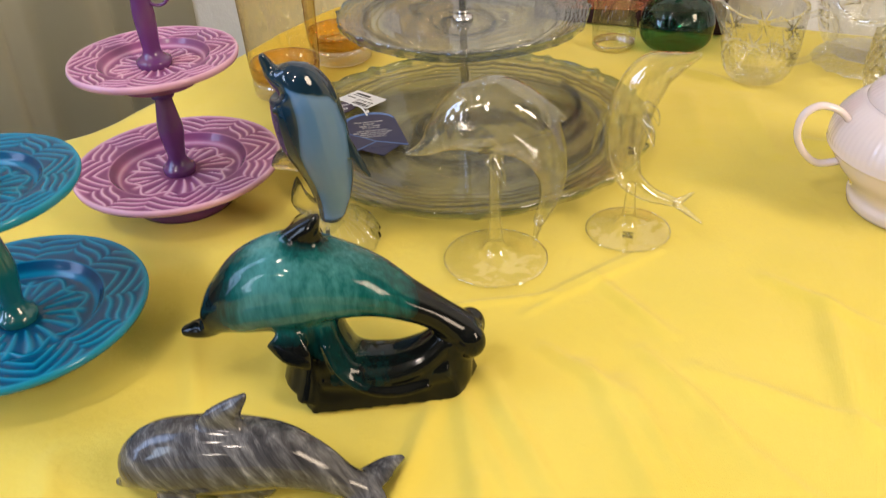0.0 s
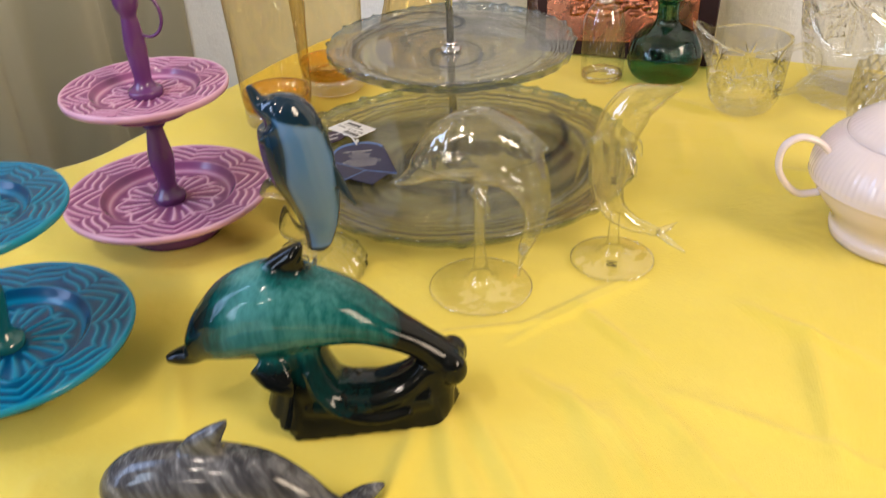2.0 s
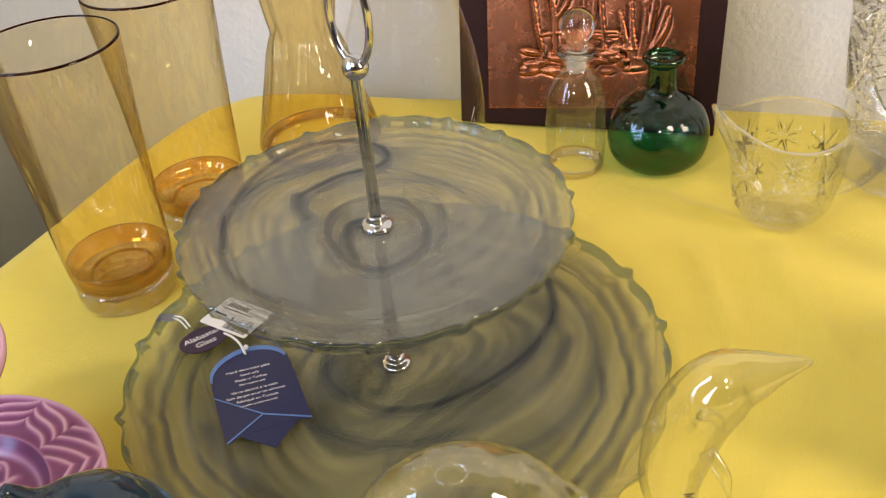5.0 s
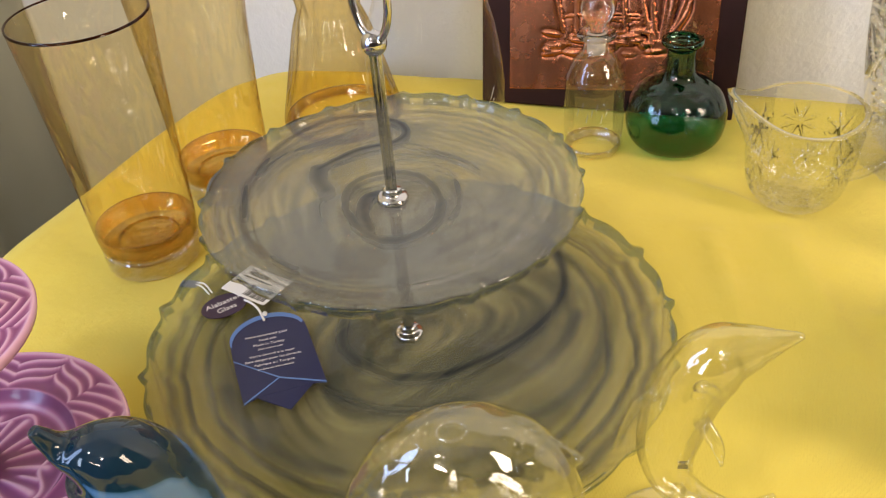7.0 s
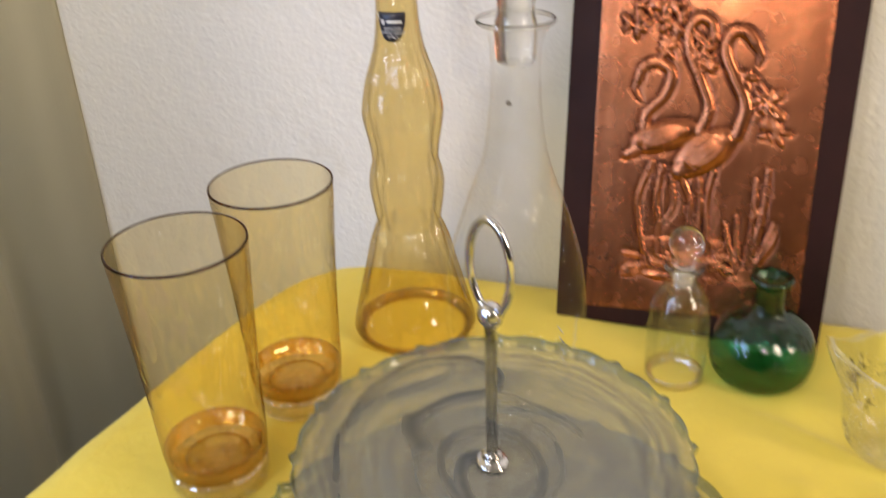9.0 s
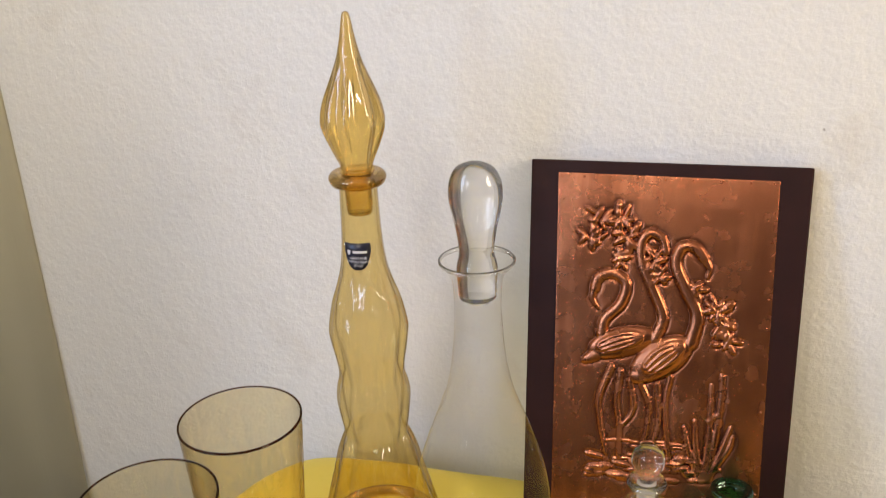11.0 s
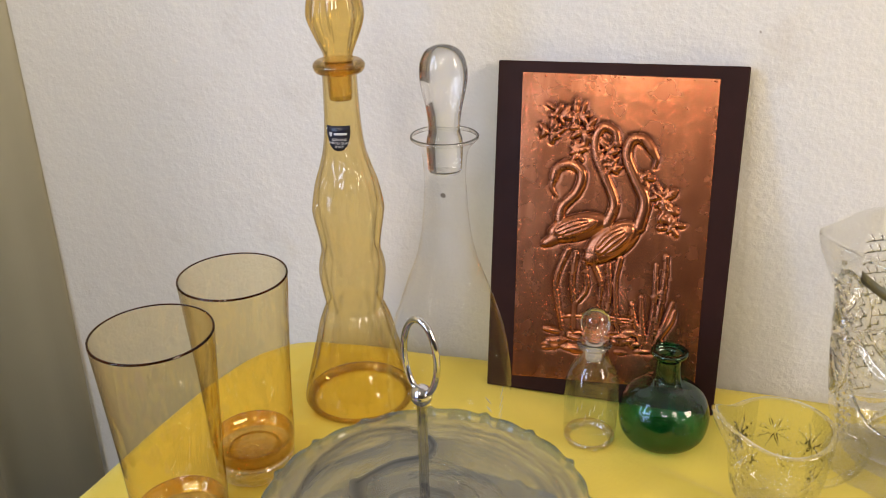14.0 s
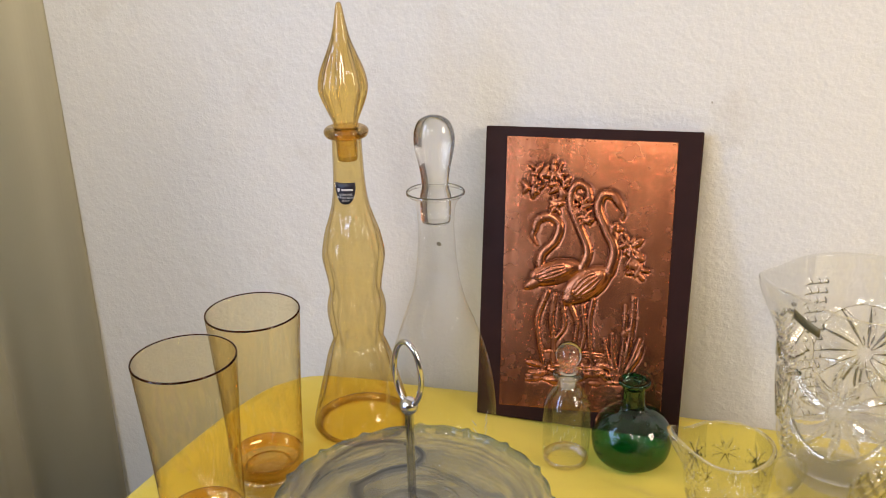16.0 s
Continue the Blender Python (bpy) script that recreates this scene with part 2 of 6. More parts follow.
def copper_sheet():
    n = Nodes("aged_copper")
    v = n.coords()
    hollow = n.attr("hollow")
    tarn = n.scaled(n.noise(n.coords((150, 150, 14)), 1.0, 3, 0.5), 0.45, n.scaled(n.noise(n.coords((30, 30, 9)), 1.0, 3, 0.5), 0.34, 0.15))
    # random tarnish, plus a darker colour in the hollow close round the figures
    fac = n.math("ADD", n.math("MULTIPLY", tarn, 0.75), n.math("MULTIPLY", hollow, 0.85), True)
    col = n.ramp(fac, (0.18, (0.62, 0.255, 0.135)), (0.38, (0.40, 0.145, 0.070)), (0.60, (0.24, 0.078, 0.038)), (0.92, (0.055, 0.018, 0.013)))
    n.set(Base_Color=col, Metallic=1.0, Normal=n.bump(n.math("ADD", n.noise(v, 90, 4), n.math("MULTIPLY", n.noise(n.coords((60, 60, 20)), 1.0, 2), 0.5)), 0.06, 0.0024))
    n.set(Roughness=n.ramp(n.noise(v, 48, 4), (0.2, (0.22, 0.22, 0.22)), (0.8, (0.31, 0.31, 0.31))))
    return n.m


def cased_glass():
    """Pale blue core in dark blue glass, with a yellow-green tip."""
    n = Nodes("cased_blue_glass")
    g = n.attr("core")
    wob = n.noise(n.coords(), 60, 2)
    fac = n.math("ADD", g, n.scaled(wob, 0.14, -0.07), True)
    col = n.ramp(fac, (0.0, (0.16, 0.19, 0.03)), (0.05, (0.12, 0.15, 0.04)), (0.10, (0.006, 0.020, 0.040)), (0.40, (0.008, 0.032, 0.060)), (0.50, (0.036, 0.100, 0.205)), (0.9, (0.085, 0.185, 0.375)))
    n.set(Base_Color=col, Roughness=0.05, Specular_IOR_Level=0.4, Coat_Weight=0.3, Coat_Roughness=0.02)
    return n.m


M_WALL = wall_paint()
M_CLOTH = cloth_yellow()
M_CURTAIN = curtain_cloth()
M_FLOOR = plain("grey_floor", (0.11, 0.12, 0.115), 0.6, scale=6)
M_CEILING = plain("ceiling_paint", (0.42, 0.40, 0.36), 0.8, scale=5)
M_TABLE = plain("table_wood", (0.25, 0.15, 0.08), 0.5)
M_PURPLE = relief_glaze("plum_glaze", (0.18, 0.052, 0.145), (0.34, 0.130, 0.262), (0.64, 0.39, 0.53))
M_PURPLE_POST = plain("violet_lacquer", (0.105, 0.028, 0.125), 0.24, vary=0.15, Coat_Weight=0.3)
M_TEAL = relief_glaze("turquoise_glaze", (0.0, 0.045, 0.125), (0.001, 0.120, 0.245), (0.006, 0.215, 0.37))
M_TEAL_POST = plain("teal_lacquer", (0.006, 0.09, 0.10), 0.16, vary=0.15, Coat_Weight=0.5)
M_POT = drip_glaze()
M_MARBLE = grey_marble()
M_CASED = cased_glass()
M_ALA_LOW = alabaster("alabaster_glass_low", ((0.0, 0.50), (0.35, 0.46), (0.64, 0.33), (0.84, 0.16), (1.0, 0.10)), 0.158, (0.32, 0.315, 0.20), (0.085, 0.095, 0.075), 0.9, 0.0)
M_ALA_UP = alabaster("alabaster_glass_high", ((0.0, 0.46), (0.50, 0.50), (0.80, 0.42), (0.92, 0.28), (1.0, 0.22)), 0.1025, (0.285, 0.280, 0.235), (0.130, 0.145, 0.150), 0.7, 5.3, 0.55)
M_ALA_EDGE = glass("alabaster_edge", (0.42, 0.50, 0.56), 0.0, 1.5, 0.10)
# assumed colour of the unseen walls: its darkness stands in for a dimly lit room
M_ROOM = plain("dark_unseen_room", (0.15, 0.125, 0.105), 0.8, vary=0.25, scale=3)
M_CHROME = plain("chrome", (0.62, 0.62, 0.65), 0.11, 1.0, 0.05)
M_CLEAR = glass("clear_glass", (0.992, 0.996, 0.990), 0.12, 1.35, 0.07)
M_THIN = glass("thin_clear_glass", (0.997, 0.997, 0.992), 0.0, 1.48, 0.016, None, 3.2, 0.60)
M_BLOWN = glass("blown_clear_glass", (0.988, 0.99, 0.98), 0.22, 1.20, 0.12, (0.66, 0.62, 0.48), 4.5, 0.25)
M_CRYSTAL = glass("cut_crystal", (0.995, 0.995, 0.985), 0.10, 1.53, 0.06)
M_CRYSTAL_IN = glass("crystal_inside", (0.99, 0.99, 0.98), 0.0, 1.53, 0.05)
M_CUT = glass("crystal_cut_face", (0.985, 0.985, 0.97), 0.80, 1.45, 0.22)
M_CUT_SOFT = glass("crystal_lattice_cut", (0.99, 0.99, 0.98), 0.35, 1.53, 0.16)
M_SOLID = glass("solid_clear_glass", (0.995, 0.995, 0.99), 0.75, 1.48, 0.07)
M_SLAB = glass("thick_clear_base", (0.985, 0.95, 0.87), 0.25, 1.30, 0.24, None, 3.2, 0.5)
M_AMBER = glass("amber_glass", (0.998, 0.900, 0.640), 0.0, 1.48, 0.085, (0.26, 0.10, 0.012), 3.6, 1.0)
M_AMBER_BASE = glass("deep_amber_glass", (0.97, 0.82, 0.45), 0.0, 1.35, 0.08, (0.42, 0.17, 0.02), 3.0)
M_AMBER_RING = glass("amber_ring_glass", (0.955, 0.77, 0.38), 0.0, 1.25, 0.12, (0.40, 0.15, 0.015), 2.2, 0.3)
M_AMBER_RIM = glass("dark_amber_glass", (0.26, 0.11, 0.025), 0.0, 1.48, 0.02)
M_GENIE = glass("honey_glass", (0.935, 0.820, 0.525), 0.0, 1.48, 0.07, (0.20, 0.08, 0.010), 3.0, 0.8)
M_GENIE_STOP = glass("honey_glass_stopper", (0.94, 0.78, 0.42), 0.50, 1.48, 0.07, (0.32, 0.15, 0.03), 2.4)
M_GREEN = glass("green_glass", (0.16, 0.58, 0.46), 0.10, 1.48, 0.06, (0.010, 0.06, 0.06), 2.6, 0.3)
M_CHINA = plain("white_china", (0.68, 0.60, 0.62), 0.14, vary=0.03, Coat_Weight=0.4)
M_COPPER = copper_sheet()
M_BOARD = plain("dark_mahogany", (0.019, 0.0036, 0.0032), 0.55, vary=0.4, scale=25, Specular_IOR_Level=0.2)
M_WHITE = plain("white_card", (0.80, 0.80, 0.80), 0.6, vary=0.02)
M_NAVY = plain("navy_card", (0.014, 0.019, 0.080), 0.45, vary=0.1)
M_PLUMCARD = plain("dark_plum_card", (0.030, 0.014, 0.045), 0.45, vary=0.1)
M_SKYCARD = plain("sky_blue_print", (0.10, 0.20, 0.48), 0.5, vary=0.05)
M_INK = plain("black_ink", (0.02, 0.02, 0.02), 0.5)
M_STRING = plain("white_string", (0.75, 0.75, 0.73), 0.8)
M_GREYCLIP = plain("grey_paper", (0.22, 0.24, 0.30), 0.6)
M_BLACKFOIL = plain("black_label_foil", (0.012, 0.013, 0.03), 0.3)
M_SILVERINK = plain("silver_ink", (0.65, 0.66, 0.70), 0.35)
M_GOLDFOIL = plain("dull_gold_foil", (0.17, 0.145, 0.08), 0.35, 0.3)


def ground_glass():
    n = Nodes("ground_glass")
    n.set(Base_Color=(0.80, 0.80, 0.78, 1), Roughness=0.5)
    see = n.add("ShaderNodeBsdfTransparent")
    n.put(n.out.inputs[0], n.add("ShaderNodeMixShader", {0: n.scaled(n.noise(n.coords(), 220, 2), 0.3, 0.25), 1: see.outputs[0], 2: n.bsdf.outputs[0]}).outputs[0])
    return n.m


M_FROST = ground_glass()

# ---- mesh helpers ----
TOP = 0.75


def part(name, bm, material, parent=None, label="", smooth=True):
    """Links a bmesh as one mesh object, under its thing or part."""
    me = bpy.data.meshes.new(name)
    for f in bm.faces:
        f.smooth = smooth
    bm.to_mesh(me)
    bm.free()
    for m in material if isinstance(material, (list, tuple)) else [material]:
        me.materials.append(m)
    ob = new(name, me)
    if parent is not None:
        ob.parent = parent
    if label:
        tagged(ob, label)
    return ob


def thing(name, x, y, z, turn=0, label="", category="", group=""):
    ob = new(name)
    ob.empty_display_size = 0.02
    ob.matrix_world = pose(x, y, z, 0, 0, turn)
    return tagged(ob, label, category, group)


def glide(points, steps=8):
    """A smooth curve through control points of any dimension."""
    p = np.array(points, float)
    p = np.vstack([2 * p[0] - p[1], p, 2 * p[-1] - p[-2]])
    out = []
    for i in range(1, len(p) - 2):
        a, b, c, d = p[i - 1 : i + 3]
        for s in np.arange(steps) / steps:
            out.append(0.5 * (2 * b + (c - a) * s + (2 * a - 5 * b + 4 * c - d) * s**2 + (3 * b - a - 3 * c + d) * s**3))
    out.append(p[-2])
    return np.array(out)


def grid_faces(bm, rows, closed_u=True, closed_v=False):
    nu = len(rows[0])
    for i in range(len(rows) if closed_v else len(rows) - 1):
        a, b = rows[i], rows[(i + 1) % len(rows)]
        for j in range(nu if closed_u else nu - 1):
            k = (j + 1) % nu
            q = [a[j], a[k], b[k], b[j]]
            q = [v for n, v in enumerate(q) if v not in q[:n]]
            if len(q) > 2:
                bm.faces.new(q)


def lathe(profile, seg=64, shape=None, bm=None):
    """Turns a profile of (radius, height) round z; radius 0 closes it. shape(r, z, a, n) may bend the radius and height at an angle."""
    bm = bm or bmesh.new()
    rows = []
    for n, (r, z) in enumerate(profile):
        if r < 1e-6:
            v = bm.verts.new((0, 0, z))
            rows.append([v] * seg)
            continue
        row = []
        for j in range(seg):
            a = 2 * math.pi * j / seg
            rr, zz = shape(r, z, a, n) if shape else (r, z)
            row.append(bm.verts.new((rr * math.cos(a), rr * math.sin(a), zz)))
        rows.append(row)
    grid_faces(bm, rows)
    bmesh.ops.recalc_face_normals(bm, faces=bm.faces)
    return bm


def sweep(points, seg=20, side=(0, 1, 0), bm=None, fix=True):
    """A closed tube through rows of x, y, z, radius in the bend's plane, radius across it (along side)."""
    bm = bm or bmesh.new()
    p = np.array(points, float)
    side = np.array(side, float)
    rows = []
    for i, (x, y, z, r1, r2) in enumerate(p):
        way = p[min(i + 1, len(p) - 1), :3] - p[max(i - 1, 0), :3]
        way /= np.linalg.norm(way) + 1e-12
        s = side - way * (side @ way)
        s /= np.linalg.norm(s)
        u = np.cross(s, way)
        rows.append([bm.verts.new(p[i, :3] + u * r1 * math.cos(a) + s * r2 * math.sin(a)) for a in np.arange(seg) * 2 * math.pi / seg])
    grid_faces(bm, rows)
    bm.faces.new(rows[0][::-1])
    bm.faces.new(rows[-1])
    if fix:
        bmesh.ops.recalc_face_normals(bm, faces=bm.faces)
    return bm


def wire(points, r, seg=10, bm=None):
    p = np.array(points, float)
    d = p[-1] - p[0]
    side = (0, 0, 1) if abs(d[2]) < 0.7 * np.linalg.norm(d) else (0, 1, 0)
    return sweep([(*q, r, r) for q in p], seg, side, bm)


def ball(bm, at, radii, turn=None, seg=20):
    m = Matrix.Translation(at) @ (turn or Matrix()) @ Matrix.Diagonal((*radii, 1))
    bmesh.ops.create_uvsphere(bm, u_segments=seg, v_segments=seg // 2 + 2, radius=1, matrix=m)
    return bm


def slab(outline, z0, z1, bevel=0.0, bm=None):
    """A flat plate from an outline of (x, y)."""
    bm = bm or bmesh.new()
    low = [bm.verts.new((x, y, z0)) for x, y in outline]
    high = [bm.verts.new((x, y, z1)) for x, y in outline]
    n = len(outline)
    fs = [bm.faces.new(low[::-1]), bm.faces.new(high)]
    fs += [bm.faces.new((low[i], low[(i + 1) % n], high[(i + 1) % n], high[i])) for i in range(n)]
    bmesh.ops.recalc_face_normals(bm, faces=fs)
    if bevel:
        bmesh.ops.bevel(bm, geom=list(bm.edges), offset=bevel, segments=2, affect="EDGES", profile=0.5)
    return bm


def box(x0, x1, y0, y1, z0, z1, bevel=0.0, bm=None):
    return slab([(x0, y0), (x1, y0), (x1, y1), (x0, y1)], z0, z1, bevel, bm)


def fuse(bm, voxel, rounds=4):
    """Melts overlapping bodies into one skin."""
    me = bpy.data.meshes.new("melt")
    bm.to_mesh(me)
    bm.free()
    ob = new("melt", me)
    mod = ob.modifiers.new("skin", "REMESH")
    mod.mode, mod.voxel_size = "VOXEL", voxel
    sm = ob.modifiers.new("soft", "SMOOTH")
    sm.factor, sm.iterations = 0.5, rounds
    got = bpy.data.meshes.new_from_object(ob.evaluated_get(bpy.context.evaluated_depsgraph_get()))
    out = bmesh.new()
    out.from_mesh(got)
    bpy.data.objects.remove(ob)
    bpy.data.meshes.remove(me)
    bpy.data.meshes.remove(got)
    # closed pockets left inside the skin are dropped
    seen, groups = set(), []
    for v in out.verts:
        if v in seen:
            continue
        seen.add(v)
        group, edge = [v], [v]
        while edge:
            for e in edge.pop().link_edges:
                for w in e.verts:
                    if w not in seen:
                        seen.add(w)
                        group.append(w)
                        edge.append(w)
        groups.append(group)
    most = max(len(g) for g in groups)
    bmesh.ops.delete(out, geom=[v for g in groups if len(g) < 0.15 * most for v in g], context="VERTS")
    return out


def store(ob, name, values):
    ob.data.attributes.new(name, "FLOAT", "POINT").data.foreach_set("value", np.asarray(values, np.float32))


def coords_of(ob):
    co = np.empty(len(ob.data.vertices) * 3, np.float32)
    ob.data.vertices.foreach_get("co", co)
    return co.reshape(-1, 3)


def step(a, b, x):
    t = np.clip((x - a) / (b - a), 0, 1)
    return t * t * (3 - 2 * t)


# ---- the room ----
WALL_Y, LEFT_X, RIGHT_X, FRONT_Y, HIGH = 1.20, -1.30, 2.60, -2.60, 2.60


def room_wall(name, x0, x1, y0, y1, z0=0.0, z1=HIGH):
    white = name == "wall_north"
    # only the north wall is seen; the others are dark to dim bounce and reflections
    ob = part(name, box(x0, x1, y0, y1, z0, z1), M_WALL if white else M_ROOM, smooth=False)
    return tagged(ob, "white-painted rough plaster wall" if white else "plain unseen room wall, coloured dark brown to keep reflections dim", "wall", kind="structure")


room_wall("wall_north", LEFT_X - 0.12, RIGHT_X + 0.12, WALL_Y, WALL_Y + 0.12)
room_wall("wall_south", LEFT_X - 0.12, RIGHT_X + 0.12, FRONT_Y - 0.12, FRONT_Y)
room_wall("wall_east", RIGHT_X, RIGHT_X + 0.12, FRONT_Y, WALL_Y)
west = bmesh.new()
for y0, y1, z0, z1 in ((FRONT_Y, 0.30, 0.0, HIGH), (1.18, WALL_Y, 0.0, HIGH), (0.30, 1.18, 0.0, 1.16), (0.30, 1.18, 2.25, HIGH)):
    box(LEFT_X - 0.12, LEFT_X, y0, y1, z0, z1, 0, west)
tagged(part("wall_west", west, M_ROOM, smooth=False), "plain unseen room wall, coloured dark brown to keep reflections dim, with a window opening", "wall", kind="structure")
tagged(part("floor", box(LEFT_X, RIGHT_X, FRONT_Y, WALL_Y, -0.05, 0.0), M_FLOOR, smooth=False), "dull grey floor under the table", "floor", kind="structure")
tagged(part("ceiling", box(LEFT_X, RIGHT_X, FRONT_Y, WALL_Y, HIGH, HIGH + 0.05), M_CEILING, smooth=False), "plain off-white ceiling", "ceiling", kind="structure")


def curtain():
    bm = bmesh.new()
    rows = []
    n = 170
    for i in range(n):
        s = 0.50 * i / (n - 1)
        x, y = -0.800 - 0.30 * s**0.8, 1.197 - 1.76 * s
        ph = 2 * math.pi * 11 * (s + 0.02 * math.sin(9 * s))
        amp = 0.022 * (0.6 + 0.4 * math.sin(5 * s + 1))
        col = []
        for k in range(25):
            h = k / 24
            a = amp * (1.15 - 0.35 * h)
            off = a * math.sin(ph + 0.5 * math.sin(3 * h)) + 0.006 * math.sin(2.3 * ph + 4 * h)
            col.append(bm.verts.new((x + off, y + 0.2 * off, 0.03 + 2.42 * h)))
        rows.append(col)
    grid_faces(bm, rows, False)
    ob = part("curtain", bm, M_CURTAIN)
    sol = ob.modifiers.new("thick", "SOLIDIFY")
    sol.thickness = 0.002
    return tagged(ob, "cream cloth curtain hanging in soft folds beside the wall", "curtain")


curtain()


# ---- table and cloth ----
EDGE = glide([(-0.62, -0.25), (-0.605, 0.2), (-0.575, 0.5), (-0.550, 0.63), (-0.515, 0.71), (-0.502, 0.82), (-0.492, 0.95), (-0.480, 1.04), (-0.455, 1.110), (-0.40, 1.143), (-0.2, 1.152), (0.2, 1.160), (0.7, 1.165), (1.05, 1.160), (1.12, 1.08), (1.14, 0.5), (1.12, -0.2), (1.0, -0.33), (0.2, -0.35), (-0.5, -0.35), (-0.62, -0.25)], 36)[:-1]


def crease(x, y, x0, y0, x1, y1, width):
    """How near a point is to a straight crease, from 0 to 1."""
    d = Vector((x1 - x0, y1 - y0))
    t = max(0.0, min(1.0, ((x - x0) * d.x + (y - y0) * d.y) / d.length_squared))
    far = math.hypot(x - x0 - t * d.x, y - y0 - t * d.y)
    return math.exp(-((far / width) ** 2)) * math.sin(math.pi * min(1, max(0, 0.15 + 0.7 * t)))


# x and y of both ends, width
CREASES = [(-0.050, 0.470, 0.045, 0.355, 0.0060), (-0.036, 0.482, 0.065, 0.365, 0.0065), (0.020, 0.512, 0.110, 0.375, 0.0070), (-0.056, 0.450, -0.042, 0.340, 0.0070), (0.080, 0.530, 0.200, 0.505, 0.0060), (0.100, 0.480, 0.220, 0.400, 0.0080), (-0.095, 0.530, -0.019, 0.576, 0.0035), (-0.028, 0.568, 0.030, 0.655, 0.0040), (-0.010, 0.520, 0.055, 0.485, 0.0060), (0.010, 0.930, 0.036, 0.835, 0.0070), (0.058, 0.940, 0.100, 0.825, 0.0075), (-0.020, 1.000, 0.060, 0.960, 0.0060), (0.120, 0.860, 0.200, 0.840, 0.0080), (0.150, 0.620, 0.175, 0.500, 0.0080), (-0.240, 0.330, -0.180, 0.270, 0.0080), (-0.033, 0.549, 0.037, 0.652, 0.0035), (-0.045, 0.458, 0.003, 0.379, 0.0060), (0.042, 0.504, 0.095, 0.432, 0.0080), (0.047, 0.536, 0.110, 0.480, 0.0060), (0.001, 0.603, 0.061, 0.557, 0.0060), (0.110, 0.640, 0.190, 0.600, 0.0060), (-0.010, 0.400, 0.040, 0.310, 0.0070), (-0.180, 0.500, -0.155, 0.440, 0.0060), (-0.230, 0.450, -0.190, 0.400, 0.0060)]


def cloth_height(x, y):
    h = 0.0026 * noise.noise((x * 6, y * 6, 0.3)) + 0.0018 * noise.noise((x * 16 + y * 9, y * 11, 2.0)) + 0.0005 * noise.noise((x * 45, y * 38, 5.0))
    h += 0.72 * sum(c[4] * crease(x, y, *c) for c in CREASES)
    return h


def tablecloth():
    bm = bmesh.new()
    c = np.array([0.1, 0.55])
    rows = []
    rings = np.concatenate([np.linspace(0.02, 0.97, 330), [0.985, 0.995]])
    pts = EDGE
    for s in rings:
        row = []
        for q in pts:
            x, y = c + (q - c) * s
            row.append(bm.verts.new((x, y, TOP - 0.0012 + cloth_height(x, y) - 0.006 * max(0, (s - 0.97) / 0.03) ** 2)))
        rows.append(row)
    # the hanging edge
    nxt, prv = np.roll(pts, -1, 0), np.roll(pts, 1, 0)
    tang = nxt - prv
    out = np.stack([tang[:, 1], -tang[:, 0]], 1) / np.linalg.norm(tang, axis=1)[:, None]
    out *= -np.sign(((pts - c) * out).sum(1).mean()) * -1
    for k, drop in enumerate([0.012, 0.03, 0.06, 0.12, 0.2, 0.28]):
        row = []
        for i, q in enumerate(pts):
            wave = 0.012 * (0.5 + 0.5 * math.sin(i * 0.18)) * drop / 0.28
            far = min(0.004 + 0.004 * k, 0.012) + (wave if q[1] < 1.1 else 0)
            x, y = q + out[i] * far
            row.append(bm.verts.new((x, min(y, WALL_Y - 0.006), TOP - drop)))
        rows.append(row)
    grid_faces(bm, rows)
    bm.faces.new(rows[0])
    bmesh.ops.recalc_face_normals(bm, faces=bm.faces)
    ob = part("tablecloth", bm, M_CLOTH)
    return tagged(ob, "bright yellow cotton tablecloth with soft creases", "tablecloth")


tablecloth()


def table():
    t = thing("table", 0.28, 0.41, 0, 0, "wooden table hidden under the yellow cloth", "table")
    part("tabletop", box(-0.72, 0.82, -0.72, 0.70, 0.70, 0.737, 0.004), M_TABLE, t)
    for x in (-0.62, 0.72):
        for y in (-0.62, 0.62):
            part("leg", box(x - 0.025, x + 0.025, y - 0.025, y + 0.025, 0, 0.70, 0.003), M_TABLE, t)


table()


# ---- two-tier plate stands ----
def ridge_height(r, a):
    """The moulded pattern of a plate: r from 0 to 1, a in radians. Gives 0 to 1."""
    tri = lambda k, sh=0.0: abs(((a * k / (2 * math.pi) + sh) % 1.0) * 2 - 1)
    line = lambda d, w: math.exp(-((d / w) ** 2))
    h = 0.0
    if r > 0.66:
        z8 = tri(8)
        if (int(a * 8 / (2 * math.pi) + 0.5) % 2) == 0:
            for o in (-0.10, 0.0, 0.10, 0.20):
                h = max(h, line(r - (0.70 + o + 0.20 * z8), 0.020))
        else:
            u = ((a * 8 / (2 * math.pi) + 0.5) % 1.0) * 2 - 1
            brace = 0.55 * math.exp(-abs(u) / 0.14) + 0.55 * (1 - u**4)
            for o in (0.0, 0.085, 0.17):
                h = max(h, line(r - (0.695 + o + 0.115 * brace), 0.019))
        h = max(h, line(r - 1.0, 0.035), line(r - 0.655, 0.018))
        h *= step(0.63, 0.68, r)
    elif r > 0.14:
        fan = abs(((a * 8 / (2 * math.pi) + 0.5 * r) % 1.0) * 2 - 1)
        h = max(h, line(fan - 0.55, 0.17) * step(0.17, 0.22, r) * (1 - step(0.46, 0.54, r)), line(fan, 0.12) * step(0.26, 0.34, r) * (1 - step(0.44, 0.5, r)))
        h = max(h, line(r - (0.475 + 0.05 * math.cos(8 * a)), 0.020))
        h = max(h, line(r - 0.585, 0.022) * 0.75)
    return h


